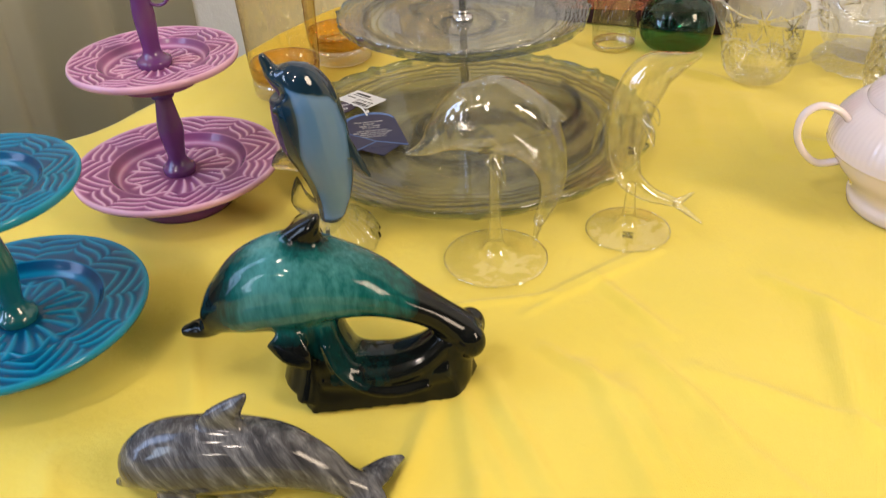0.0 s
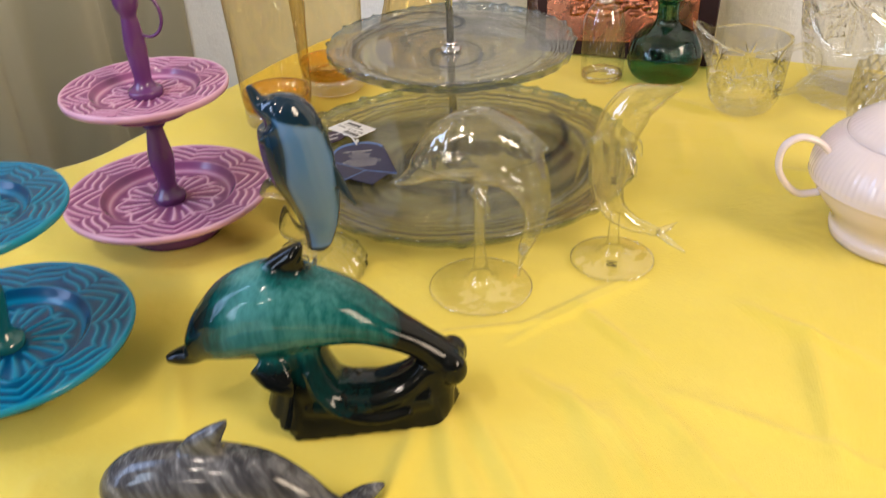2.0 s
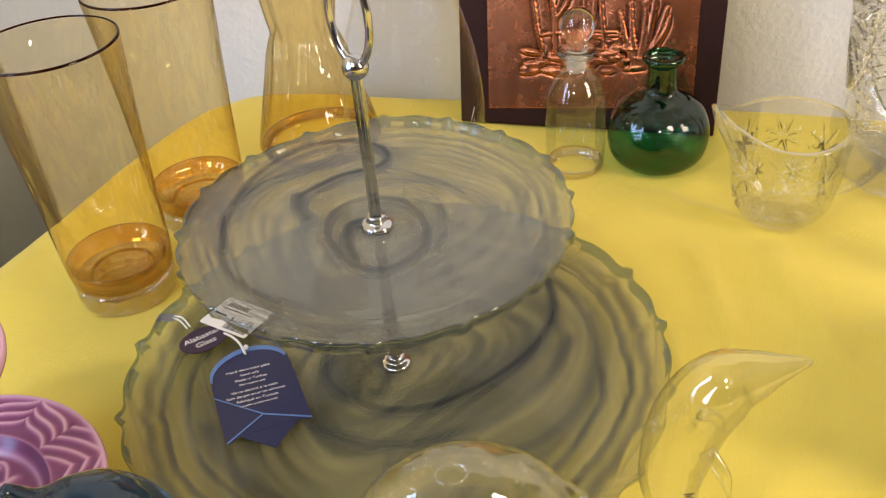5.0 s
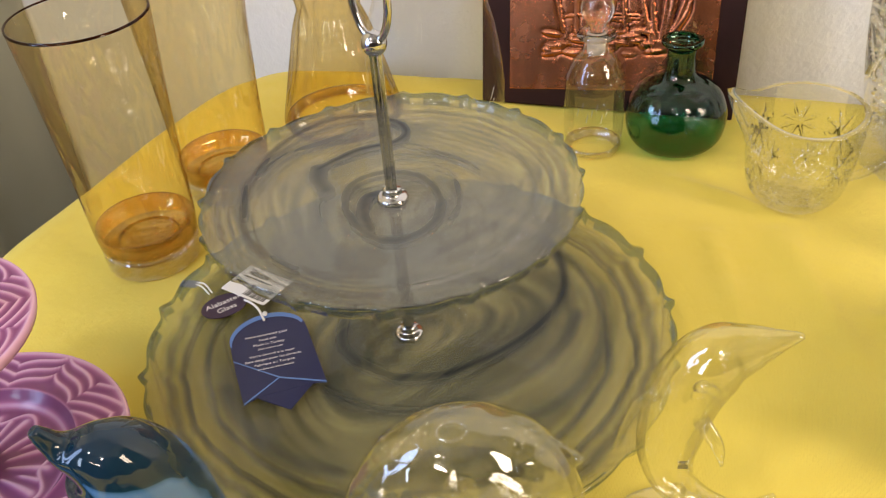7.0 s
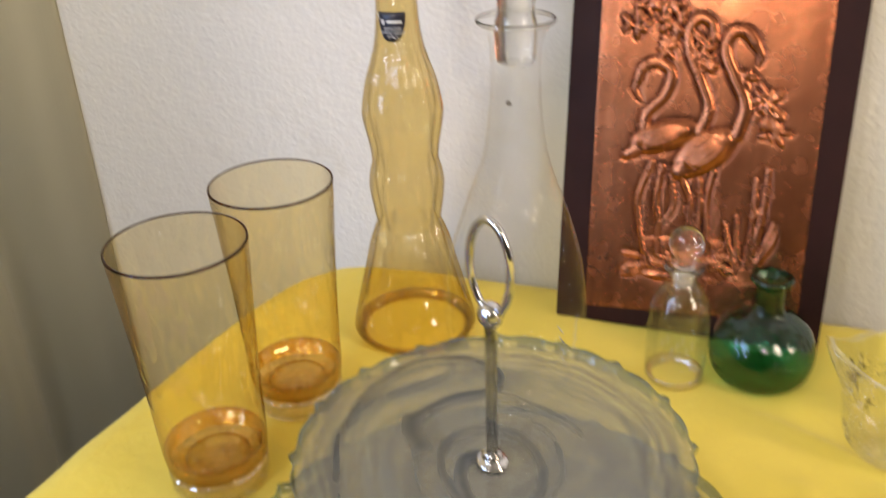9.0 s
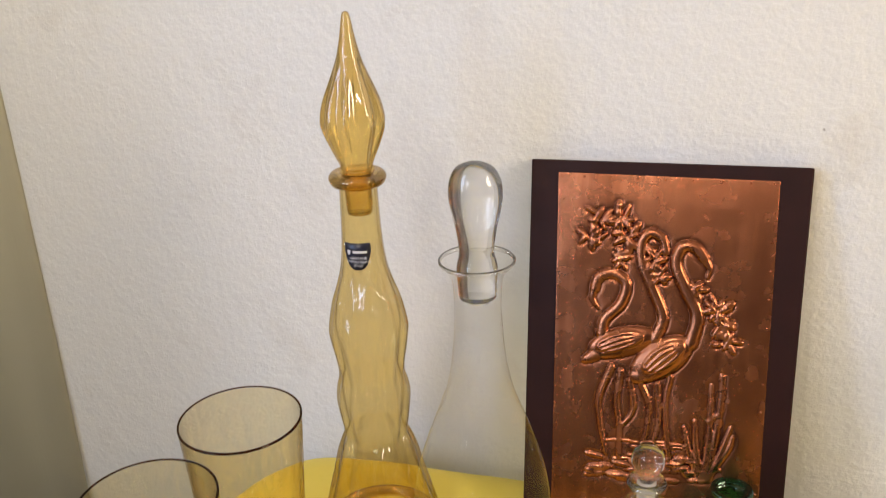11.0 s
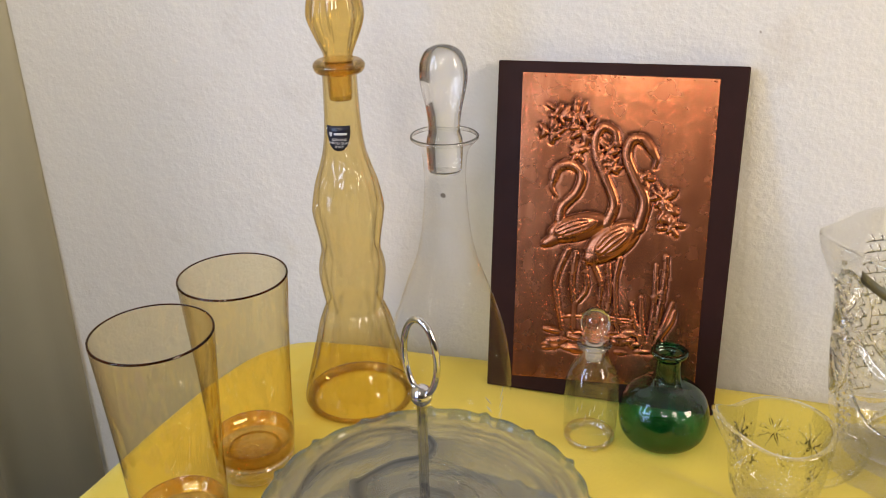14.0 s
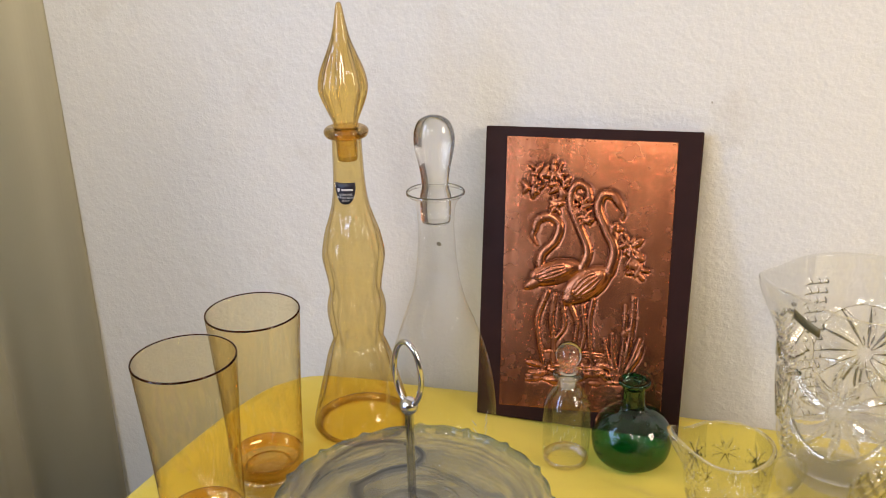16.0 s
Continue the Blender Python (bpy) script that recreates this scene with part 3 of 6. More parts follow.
def relief_plate(name, radius, z, glaze, parent, label, seg=288, rings=110):
    """A moulded plate: its floor lies at z, its rim a little higher; a foot ring under it."""
    bm = bmesh.new()
    rows, tone = [], []
    lift = lambda r: radius * (0.10 * step(0.56, 0.68, r) + 0.06 * max(0, r - 0.66))
    for i in range(rings + 1):
        r = 0.03 + 0.97 * i / rings
        row = []
        for j in range(seg):
            a = 2 * math.pi * j / seg
            h = ridge_height(r, a)
            tone.append(h)
            row.append(bm.verts.new((radius * r * math.cos(a), radius * r * math.sin(a), z + lift(r) + 0.0011 * h)))
        rows.append(row)
    for r, dz in ((1.012, -0.0015), (1.0, -0.0045), (0.66, -0.0065), (0.52, -0.012)):
        rows.append([bm.verts.new((radius * r * math.cos(2 * math.pi * j / seg), radius * r * math.sin(2 * math.pi * j / seg), z + lift(min(r, 1)) + dz)) for j in range(seg)])
        tone += [0.75 if r > 0.99 else 0.3] * seg
    grid_faces(bm, rows)
    bm.faces.new(rows[0])
    bm.faces.new(rows[-1])
    bmesh.ops.recalc_face_normals(bm, faces=bm.faces)
    ob = part(name, bm, glaze, parent, label)
    store(ob, "ridge", tone)
    return ob


def plate_stand(name, x, y, turn, glaze, post_mat, label):
    t = thing(name, x, y, TOP, turn, label, "tiered stand", "two-tier ceramic plate stands")
    part("foot", lathe([(0, 0.003), (0.036, 0.003), (0.0375, 0.0), (0.0405, 0.0), (0.041, 0.004), (0.039, 0.020), (0.034, 0.024), (0, 0.024)]), post_mat, t)
    relief_plate("lower_plate", 0.0815, 0.0255, glaze, t, "larger moulded plate with raised petal pattern")
    low, high = 0.0255, 0.1165
    post = glide([(0.0125, low + 0.0), (0.0130, low + 0.005), (0.0095, low + 0.009), (0.0072, low + 0.014), (0.0080, low + 0.022), (0.0100, low + 0.038), (0.0085, low + 0.050), (0.0066, low + 0.064), (0.0088, low + 0.066), (0.0066, low + 0.069), (0.0078, low + 0.080), (0.0095, high - 0.004)], 5)
    part("lower_post", lathe([(0, low), *post, (0, high - 0.004)], 32), post_mat, t)
    relief_plate("upper_plate", 0.0625, high, glaze, t, "smaller moulded plate with raised petal pattern", 240, 90)
    post = glide([(0.0125, high), (0.0130, high + 0.005), (0.0090, high + 0.008), (0.0066, high + 0.013), (0.0074, high + 0.026), (0.0082, high + 0.040), (0.0066, high + 0.056), (0.0060, high + 0.062), (0.0085, high + 0.068), (0.0095, high + 0.074), (0.0088, high + 0.080)], 5)
    part("upper_post", lathe([(0, high), *post, (0.006, high + 0.083), (0, high + 0.0835)], 32), post_mat, t)
    bm = bmesh.new()
    rows = []
    for a in np.arange(36) * math.pi / 18:
        u = Vector((math.sin(a), 0, -math.cos(a)))
        c = Vector((0.0125, 0, high + 0.062)) + Vector((0.0125 * math.sin(a), 0, -0.0160 * math.cos(a)))
        rows.append([bm.verts.new(c + u * 0.0013 * math.cos(b) + Vector((0, 1, 0)) * 0.0013 * math.sin(b)) for b in np.arange(10) * math.pi / 5])
    grid_faces(bm, rows, True, True)
    bmesh.ops.recalc_face_normals(bm, faces=bm.faces)
    bm.transform(pose(0, 0, 0, 0, 0, 15 - turn))
    part("ring_handle", bm, post_mat, t, "thin loose carrying ring")
    return t


plate_stand("two_tier_plate_stand", -0.344, 0.602, 41, M_PURPLE, M_PURPLE_POST, "glossy plum two-tier ceramic plate stand with violet post")
plate_stand("two_tier_plate_stand", -0.3225, 0.4045, 54, M_TEAL, M_TEAL_POST, "glossy turquoise two-tier ceramic plate stand with teal post")


# ---- smoky glass cake stand ----
def vein_strength(x, y, veins):
    """How dark the smoke is at a place on a plate, in parts of its radius: thin winding lines with a smoky skirt on their inner side."""
    best = np.zeros_like(x)
    for points, width, depth in veins:
        p = glide(points, 9)
        for i in range(len(p) - 1):
            a, d = p[i], p[i + 1] - p[i]
            t = np.clip(((x - a[0]) * d[0] + (y - a[1]) * d[1]) / (d @ d + 1e-12), 0, 1)
            dx, dy = x - a[0] - t * d[0], y - a[1] - t * d[1]
            far = np.hypot(dx, dy)
            inner = dx * (a[0] + d[0] * t) + dy * (a[1] + d[1] * t) < 0
            best = np.maximum(best, depth * np.maximum(np.exp(-((far / (1.3 * width)) ** 2)), np.where(inner, 0.50, 0.15) * np.exp(-far / (4.0 * width))))
    return best


def scalloped_plate(name, radius, z, material, parent, label, lobes, seed, veins):
    """A glass plate with a flat floor, stepped border and an edge of shallow arcs that meet in small points."""
    rng = random.Random(seed)
    wob = [rng.uniform(-1, 1) for _ in range(8)]

    def outline(a):
        t = (a * lobes / (2 * math.pi) + 0.10 * math.sin(2 * a + wob[0]) + 0.06 * math.sin(5 * a + wob[1])) % 1.0
        t = min(t, 1 - t)
        ear = 1 / (1 + (t / 0.095) ** 2)
        arc = math.sin(math.pi * t)
        return 0.80 * ear + 0.60 * arc - 0.45

    def shape(r, h, a, n):
        k = step(0.78, 1.0, r / radius)
        l = outline(a)
        wave = 0.35 * math.sin(2 * a + wob[2]) + 0.25 * math.sin(5 * a + wob[3])
        return r * (1 + 0.085 * l * k + 0.004 * k * math.sin(3 * a + wob[4])), h + radius * 0.028 * k * (l + wave)

    t = 0.0036
    bowl = [(0, 0), (0.42, 0), (0.58, 0.0004), (0.68, 0.0010), (0.755, 0.0022), (0.79, 0.0038)]
    top = [(s * radius, z + float(np.interp(s, *zip(*bowl)))) for s in np.linspace(0, 0.79, 66)]
    for i, s in enumerate((0.815, 0.845, 0.875, 0.905, 0.935, 0.965)):
        top += [(radius * s, z + 0.0040 + 0.0010 * i), (radius * (s + 0.010), z + 0.00455 + 0.0010 * i), (radius * (s + 0.018), z + 0.0042 + 0.0010 * i)]
    rim = [(radius * 0.994, z + 0.0108), (radius * 1.002, z + 0.0104), (radius * 1.004, z + 0.0090), (radius * 0.998, z + 0.0074)]
    under = [(s * radius, z - t + float(np.interp(s, *zip(*bowl))) + 0.012 * max(0, s - 0.79)) for s in (0.985, 0.955, 0.93, 0.905, 0.88, 0.855, 0.83, 0.81, *np.linspace(0.79, 0, 66))]
    prof = [*top, *rim, *under]
    bm = lathe(prof, 300, shape)
    for f in bm.faces:
        c = f.calc_center_median()
        if all(math.hypot(v.co.x, v.co.y) > 0.992 * radius and v.co.z < z + 0.0125 for v in f.verts) and abs(f.normal.z) < 0.75:
            f.material_index = 1
    ob = part(name, bm, [material, M_ALA_EDGE], parent, label)
    store(ob, "ring", [min(1.0, r / radius) for r, _ in prof for _ in range(300 if r > 1e-6 else 1)])
    at = coords_of(ob) / radius
    vein = vein_strength(at[:, 0].astype(float), at[:, 1].astype(float), veins)
    store(ob, "vein", vein)
    return ob


# winding dark lines in the smoky glass: places in parts of the radius, width, darkness
UPPER_VEINS = [
    ([(-0.79, -0.12), (-0.81, 0.17), (-0.71, 0.51), (-0.58, 0.69), (-0.42, 0.82), (-0.19, 0.86), (-0.01, 0.81), (0.06, 0.72), (-0.0, 0.62), (-0.2, 0.56), (-0.33, 0.47), (-0.44, 0.37)], 0.02, 0.85),
    ([(-0.44, 0.37), (-0.43, 0.26), (-0.38, 0.15)], 0.045, 0.7),
    ([(-0.24, 0.83), (-0.21, 0.79), (-0.29, 0.72), (-0.49, 0.6), (-0.65, 0.49), (-0.76, 0.32)], 0.016, 0.6),
    ([(-0.0, 0.62), (0.19, 0.52), (0.42, 0.32), (0.56, 0.07)], 0.014, 0.4),
    ([(0.12, 0.25), (-0.03, 0.29), (-0.18, 0.25), (-0.26, 0.11), (-0.25, -0.06), (-0.19, -0.2), (-0.1, -0.32), (0.02, -0.37), (0.15, -0.31), (0.24, -0.18), (0.25, -0.0), (0.2, 0.15), (0.12, 0.25)], 0.022, 0.6),
    ([(-0.09, 0.07), (-0.15, 0.04), (-0.15, -0.12), (-0.11, -0.26)], 0.03, 0.7),
    ([(0.22, 0.34), (0.31, 0.26), (0.35, 0.1), (0.35, -0.08), (0.3, -0.21)], 0.013, 0.4),
    ([(-0.82, 0.13), (-0.8, -0.11), (-0.73, -0.3), (-0.61, -0.46), (-0.46, -0.57)], 0.03, 0.55),
]
LOWER_VEINS = [
    ([(0.56, 0.59), (0.63, 0.45), (0.64, 0.26), (0.59, 0.12), (0.5, -0.0), (0.38, -0.1), (0.25, -0.18), (0.14, -0.23)], 0.018, 0.95),
    ([(-0.23, 0.19), (-0.27, 0.07), (-0.25, -0.06), (-0.16, -0.16), (-0.03, -0.23), (0.11, -0.23), (0.24, -0.19)], 0.02, 0.75),
    ([(-0.46, 0.05), (-0.42, -0.13), (-0.3, -0.27), (-0.09, -0.38), (0.14, -0.38), (0.36, -0.3), (0.55, -0.14), (0.67, 0.06)], 0.022, 0.55),
    ([(-0.68, -0.24), (-0.57, -0.44), (-0.39, -0.59), (-0.23, -0.66)], 0.03, 0.5),
    ([(0.77, 0.18), (0.75, -0.06), (0.66, -0.27), (0.52, -0.41), (0.35, -0.49)], 0.02, 0.45),
]


def cake_stand():
    t = thing("glass_cake_stand", -0.160, 0.7695, TOP, 18, "smoky grey alabaster-glass two-tier cake stand with chrome rod", "cake stand")
    scalloped_plate("lower_plate", 0.158, 0.0120, M_ALA_LOW, t, "large swirled smoky glass plate", 17, 3, LOWER_VEINS)
    scalloped_plate("upper_plate", 0.1025, 0.1125, M_ALA_UP, t, "smaller swirled smoky glass plate", 16, 8, UPPER_VEINS)
    nut = lambda z: lathe([(0, z), *glide([(0.0085, z), (0.0088, z + 0.0015), (0.0080, z + 0.0032), (0.0052, z + 0.0045), (0.0050, z + 0.008)], 4), (0, z + 0.008)], 32)
    under = lambda z: lathe([(0, z), (0.0075, z), (0.0075, z - 0.002), (0.0045, z - 0.004), (0, z - 0.004)], 32)
    part("nut", nut(0.0124), M_CHROME, t, "chrome nut")
    part("lower_rod", slab([(0.0036 * math.cos(a), 0.0036 * math.sin(a)) for a in np.arange(8) * math.pi / 4], 0.0165, 0.1090), M_CHROME, t, smooth=False)
    part("washer", under(0.1088), M_CHROME, t)
    part("nut", nut(0.1128), M_CHROME, t, "chrome nut")
    flutes = []
    for k in range(4):
        c, q = math.cos(k * math.pi / 2), math.sin(k * math.pi / 2)
        for u, v in ((-0.0029, 0.0030), (-0.0017, 0.0030), (-0.0013, 0.0025), (-0.0007, 0.0030), (0.0007, 0.0030), (0.0013, 0.0025), (0.0017, 0.0030)):
            flutes.append((-u * c - v * q, -u * q + v * c))
    bm = slab(flutes, 0.118, 0.2005)
    part("upper_rod", bm, M_CHROME, t, "fluted square chrome rod", smooth=False)
    part("ball", ball(bmesh.new(), (0, 0, 0.2050), (0.0066, 0.0066, 0.0066)), M_CHROME, t)
    bm = bmesh.new()
    rows, n = [], 56
    for i in range(n):
        a = 2 * math.pi * i / n
        c = Vector((0.0130 * math.sin(a), 0, 0.2305 - 0.0240 * math.cos(a)))
        u = Vector((0.024 * math.sin(a), 0, -0.013 * math.cos(a))).normalized()
        rows.append([bm.verts.new(c + u * 0.0020 * math.cos(b) + Vector((0, 1, 0)) * 0.0020 * math.sin(b)) for b in np.arange(12) * math.pi / 6])
    grid_faces(bm, rows, True, True)
    bmesh.ops.recalc_face_normals(bm, faces=bm.faces)
    bm.transform(pose(0, 0, 0, 0, 0, -44))
    part("ring_handle", bm, M_CHROME, t, "oval chrome carrying ring")
    return t


cake_stand()


# ---- hang tags on the cake stand ----
def lettering(words, size, parent, x, y, z, turn, material, name="print"):
    """Raised printing of words, as a mesh, its middle at x, y."""
    cu = bpy.data.curves.new(name, "FONT")
    cu.body, cu.size, cu.align_x, cu.align_y, cu.extrude, cu.resolution_u = words, size, "CENTER", "CENTER", 0.00005, 2
    tmp = new(name, cu)
    me = bpy.data.meshes.new_from_object(tmp.evaluated_get(bpy.context.evaluated_depsgraph_get()))
    bpy.data.objects.remove(tmp)
    bpy.data.curves.remove(cu)
    me.materials.append(material)
    ob = new(name, me)
    ob.parent = parent
    ob.matrix_basis = pose(x, y, z, 0, 0, turn)
    return ob


def bars(parent, rows, material, z, name="print"):
    """Rows of x0, x1, y0, y1: plain printed bars."""
    for x0, x1, y0, y1 in rows:
        part(name, box(x0, x1, y0, y1, z, z + 0.0001), material, parent, smooth=False)


def tags():
    tz = TOP + 0.0175
    # navy card: origin at its middle, y towards the string hole
    card = thing("hang_tag", -0.2300, 0.7190, tz, 21, "navy blue folded card hang tag with white print", "tag")
    card.matrix_world = pose(-0.2329, 0.7292, tz + 0.0012, 0, 0, 37)
    w = 0.0243
    arch = [(w * 0.98 * math.cos(a), 0.016 + 0.021 * math.sin(a)) for a in np.linspace(0, math.pi, 17)]
    part("card", slab([*arch, (-w, -0.010), (-w, -0.0370), (-0.0156, -0.0335), (0.0158, -0.0352), (w * 0.99, -0.0378)], 0, 0.0006), M_NAVY, card, smooth=False)
    part("flap", slab([(-0.0160, -0.0320), (-0.0150, -0.0350), (0.0, -0.0502), (0.0165, -0.0350), (0.0160, -0.0300)], -0.0002, 0.0004), M_NAVY, card, smooth=False)
    outer = [(w * 0.98 * math.cos(a), 0.016 + 0.021 * math.sin(a)) for a in np.linspace(0.25, math.pi, 17)]
    inner = [(w * 0.94 * math.cos(a), 0.0135 + 0.0195 * math.sin(a)) for a in np.linspace(math.pi, 0.3, 17)]
    part("edge_band", slab(outer + inner, 0.0006, 0.0008), M_SKYCARD, card, smooth=False)
    for p in ([(-0.0242, 0.0019), (-0.0242, 0.0009), (-0.0009, -0.0234), (0.0238, -0.0378), (0.0240, -0.0366), (-0.0006, -0.0224)], [(-0.0240, -0.0370), (-0.0236, -0.0356), (-0.0009, -0.0224), (-0.0012, -0.0236)]):
        part("fold_line", slab(p, 0.0006, 0.0008), M_SKYCARD, card, smooth=False)
    lines = [("Hand decorated glass", 0.0035, 0.0225), ("Food safe", 0.0033, 0.0191), ("Made in Turkey", 0.0035, 0.0158), ("Dish washer safe", 0.0026, 0.0126), ("Verre d\u00e9cor\u00e9 \u00e0 la main", 0.0034, 0.0082), ("Sans danger pour les aliments", 0.0033, 0.0050), ("Fabriqu\u00e9 en Turquie", 0.0034, 0.0017), ("Lavable au lave-vaisselle", 0.0026, -0.0014)]
    for words, size, y in lines:
        lettering(words, size * 0.86, card, -0.0010, 1.27 * (y - 0.0225) + 0.0173, 0.00075, -6, M_WHITE)
    oval = thing("oval_tag", -0.2860, 0.7675, tz, 28, "dark plum oval card tag with white lettering", "tag")
    oval.matrix_world = pose(-0.2842, 0.7622, tz + 0.001, 3, -2, 40)
    part("card", slab([(0.0150 * math.cos(a), 0.0108 * math.sin(a)) for a in np.arange(36) * math.pi / 18], 0, 0.0006), M_PLUMCARD, oval, smooth=False)
    lettering("Alabaster", 0.0062, oval, 0, 0.0030, 0.0007, 6, M_WHITE)
    lettering("Glass", 0.0062, oval, 0.001, -0.0037, 0.0007, 6, M_WHITE)
    price = thing("price_tag", -0.2790, 0.8005, tz, -4, "white card price tag with black print", "tag")
    price.matrix_world = pose(-0.2725, 0.7860, tz + 0.0014, -5, 3, -13) @ Matrix.Diagonal((0.76, 0.78, 1, 1))
    part("card", slab([(-0.0225, -0.0195), (0.0225, -0.0195), (0.0235, -0.0185), (0.0235, 0.0185), (0.0225, 0.0195), (-0.0225, 0.0195), (-0.0235, 0.0185), (-0.0235, -0.0185)], 0, 0.0004), M_WHITE, price, smooth=False)
    lettering("$14.99", 0.0085, price, 0.0085, -0.0045, 0.0005, 0, M_INK)
    bars(price, [(-0.017, 0.004, 0.0085, 0.0135), (-0.018, 0.012, 0.0045, 0.0060), (-0.020, -0.008, -0.004, -0.002)], M_INK, 0.0004)
    bars(price, [(-0.002 + 0.0019 * i, -0.0012 + 0.0019 * i + 0.0004 * (i % 3), -0.0170, -0.0095) for i in range(12)], M_INK, 0.0004)
    z = 0.0180 + TOP
    tie = thing("tag_string", -0.30, 0.76, 0, 0, "white string looped through the card tags", "string")
    tie.matrix_world = pose(0.0095, 0.0060, 0)
    part("loop", wire(glide([(-0.3225, 0.7725, z + 0.002), (-0.3150, 0.7700, z + 0.004), (-0.3065, 0.7640, z + 0.003)], 5), 0.0006), M_STRING, tie)
    part("loop", wire(glide([(-0.3225, 0.7705, z + 0.002), (-0.3160, 0.7680, z + 0.003), (-0.3075, 0.7620, z + 0.003)], 5), 0.0006), M_STRING, tie)
    part("loop", wire(glide([(-0.2815, 0.7620, z + 0.003), (-0.2740, 0.7580, z + 0.005), (-0.2670, 0.7540, z + 0.004), (-0.2600, 0.7470, z + 0.0025)], 5), 0.0008), M_STRING, tie)
    part("knot", ball(bmesh.new(), (-0.2615, 0.7515, z + 0.004), (0.0016, 0.0016, 0.0016), seg=12), M_STRING, tie)
    clip = slab([(-0.006, -0.003), (0.006, -0.003), (0.006, 0.003), (-0.006, 0.003)], 0, 0.0012)
    clip.transform(pose(-0.3275, 0.7705, z + 0.001, 0, 0, 8))
    part("paper_seal", clip, M_GREYCLIP, tie, "grey paper seal", smooth=False)


tags()


# ---- amber tumblers ----
def tumbler(x, y, turn):
    t = thing("tumbler", x, y, TOP, turn, "tall tapered amber glass tumbler with thick clear base", "glass", "amber tumblers")
    h = 0.178
    outer = [(0.0355, 0.0205), (0.0368, 0.035), (0.0380, 0.075), (0.0410, 0.125), (0.0446, h - 0.001)]
    part("bowl", lathe([(0.0345, 0.0165), *glide(outer, 5)], 72), M_AMBER, t)
    part("base", lathe([(0, 0.0008), (0.026, 0.0008), (0.0325, 0.0), (0.0350, 0.002), (0.0353, 0.012), (0.0349, 0.0160), (0, 0.0160)], 72), M_SLAB, t, "thick clear glass base")
    part("amber_pool", lathe([(0.0215, 0.0166), (0.0335, 0.0166), (0.0352, 0.0200), (0.0358, 0.0300), (0.0352, 0.0315), (0.0325, 0.0255), (0.0285, 0.0212), (0.0235, 0.0192), (0.0215, 0.0166)], 64), M_AMBER_RING, t, "ring of deep amber glass at the bottom")
    part("amber_dish", lathe([(0, 0.0170), (0.0213, 0.0170), (0.0225, 0.0186), (0.0170, 0.0200), (0, 0.0208)], 64), M_AMBER_BASE, t, "domed amber glass floor")
    part("rim_line", lathe([(0.0447, h - 0.0008), (0.0446, h + 0.0006), (0.0434, h + 0.0006), (0.0431, h), (0.0447, h - 0.0008)], 72), M_AMBER_RIM, t, "darker amber rim")
    t.scale = (0.982, 0.982, 1.042)
    return t


g1 = tumbler(-0.3785, 0.823, 0)
copy_thing(g1, pose(-0.368, 0.921, TOP, 0, 0, 35))


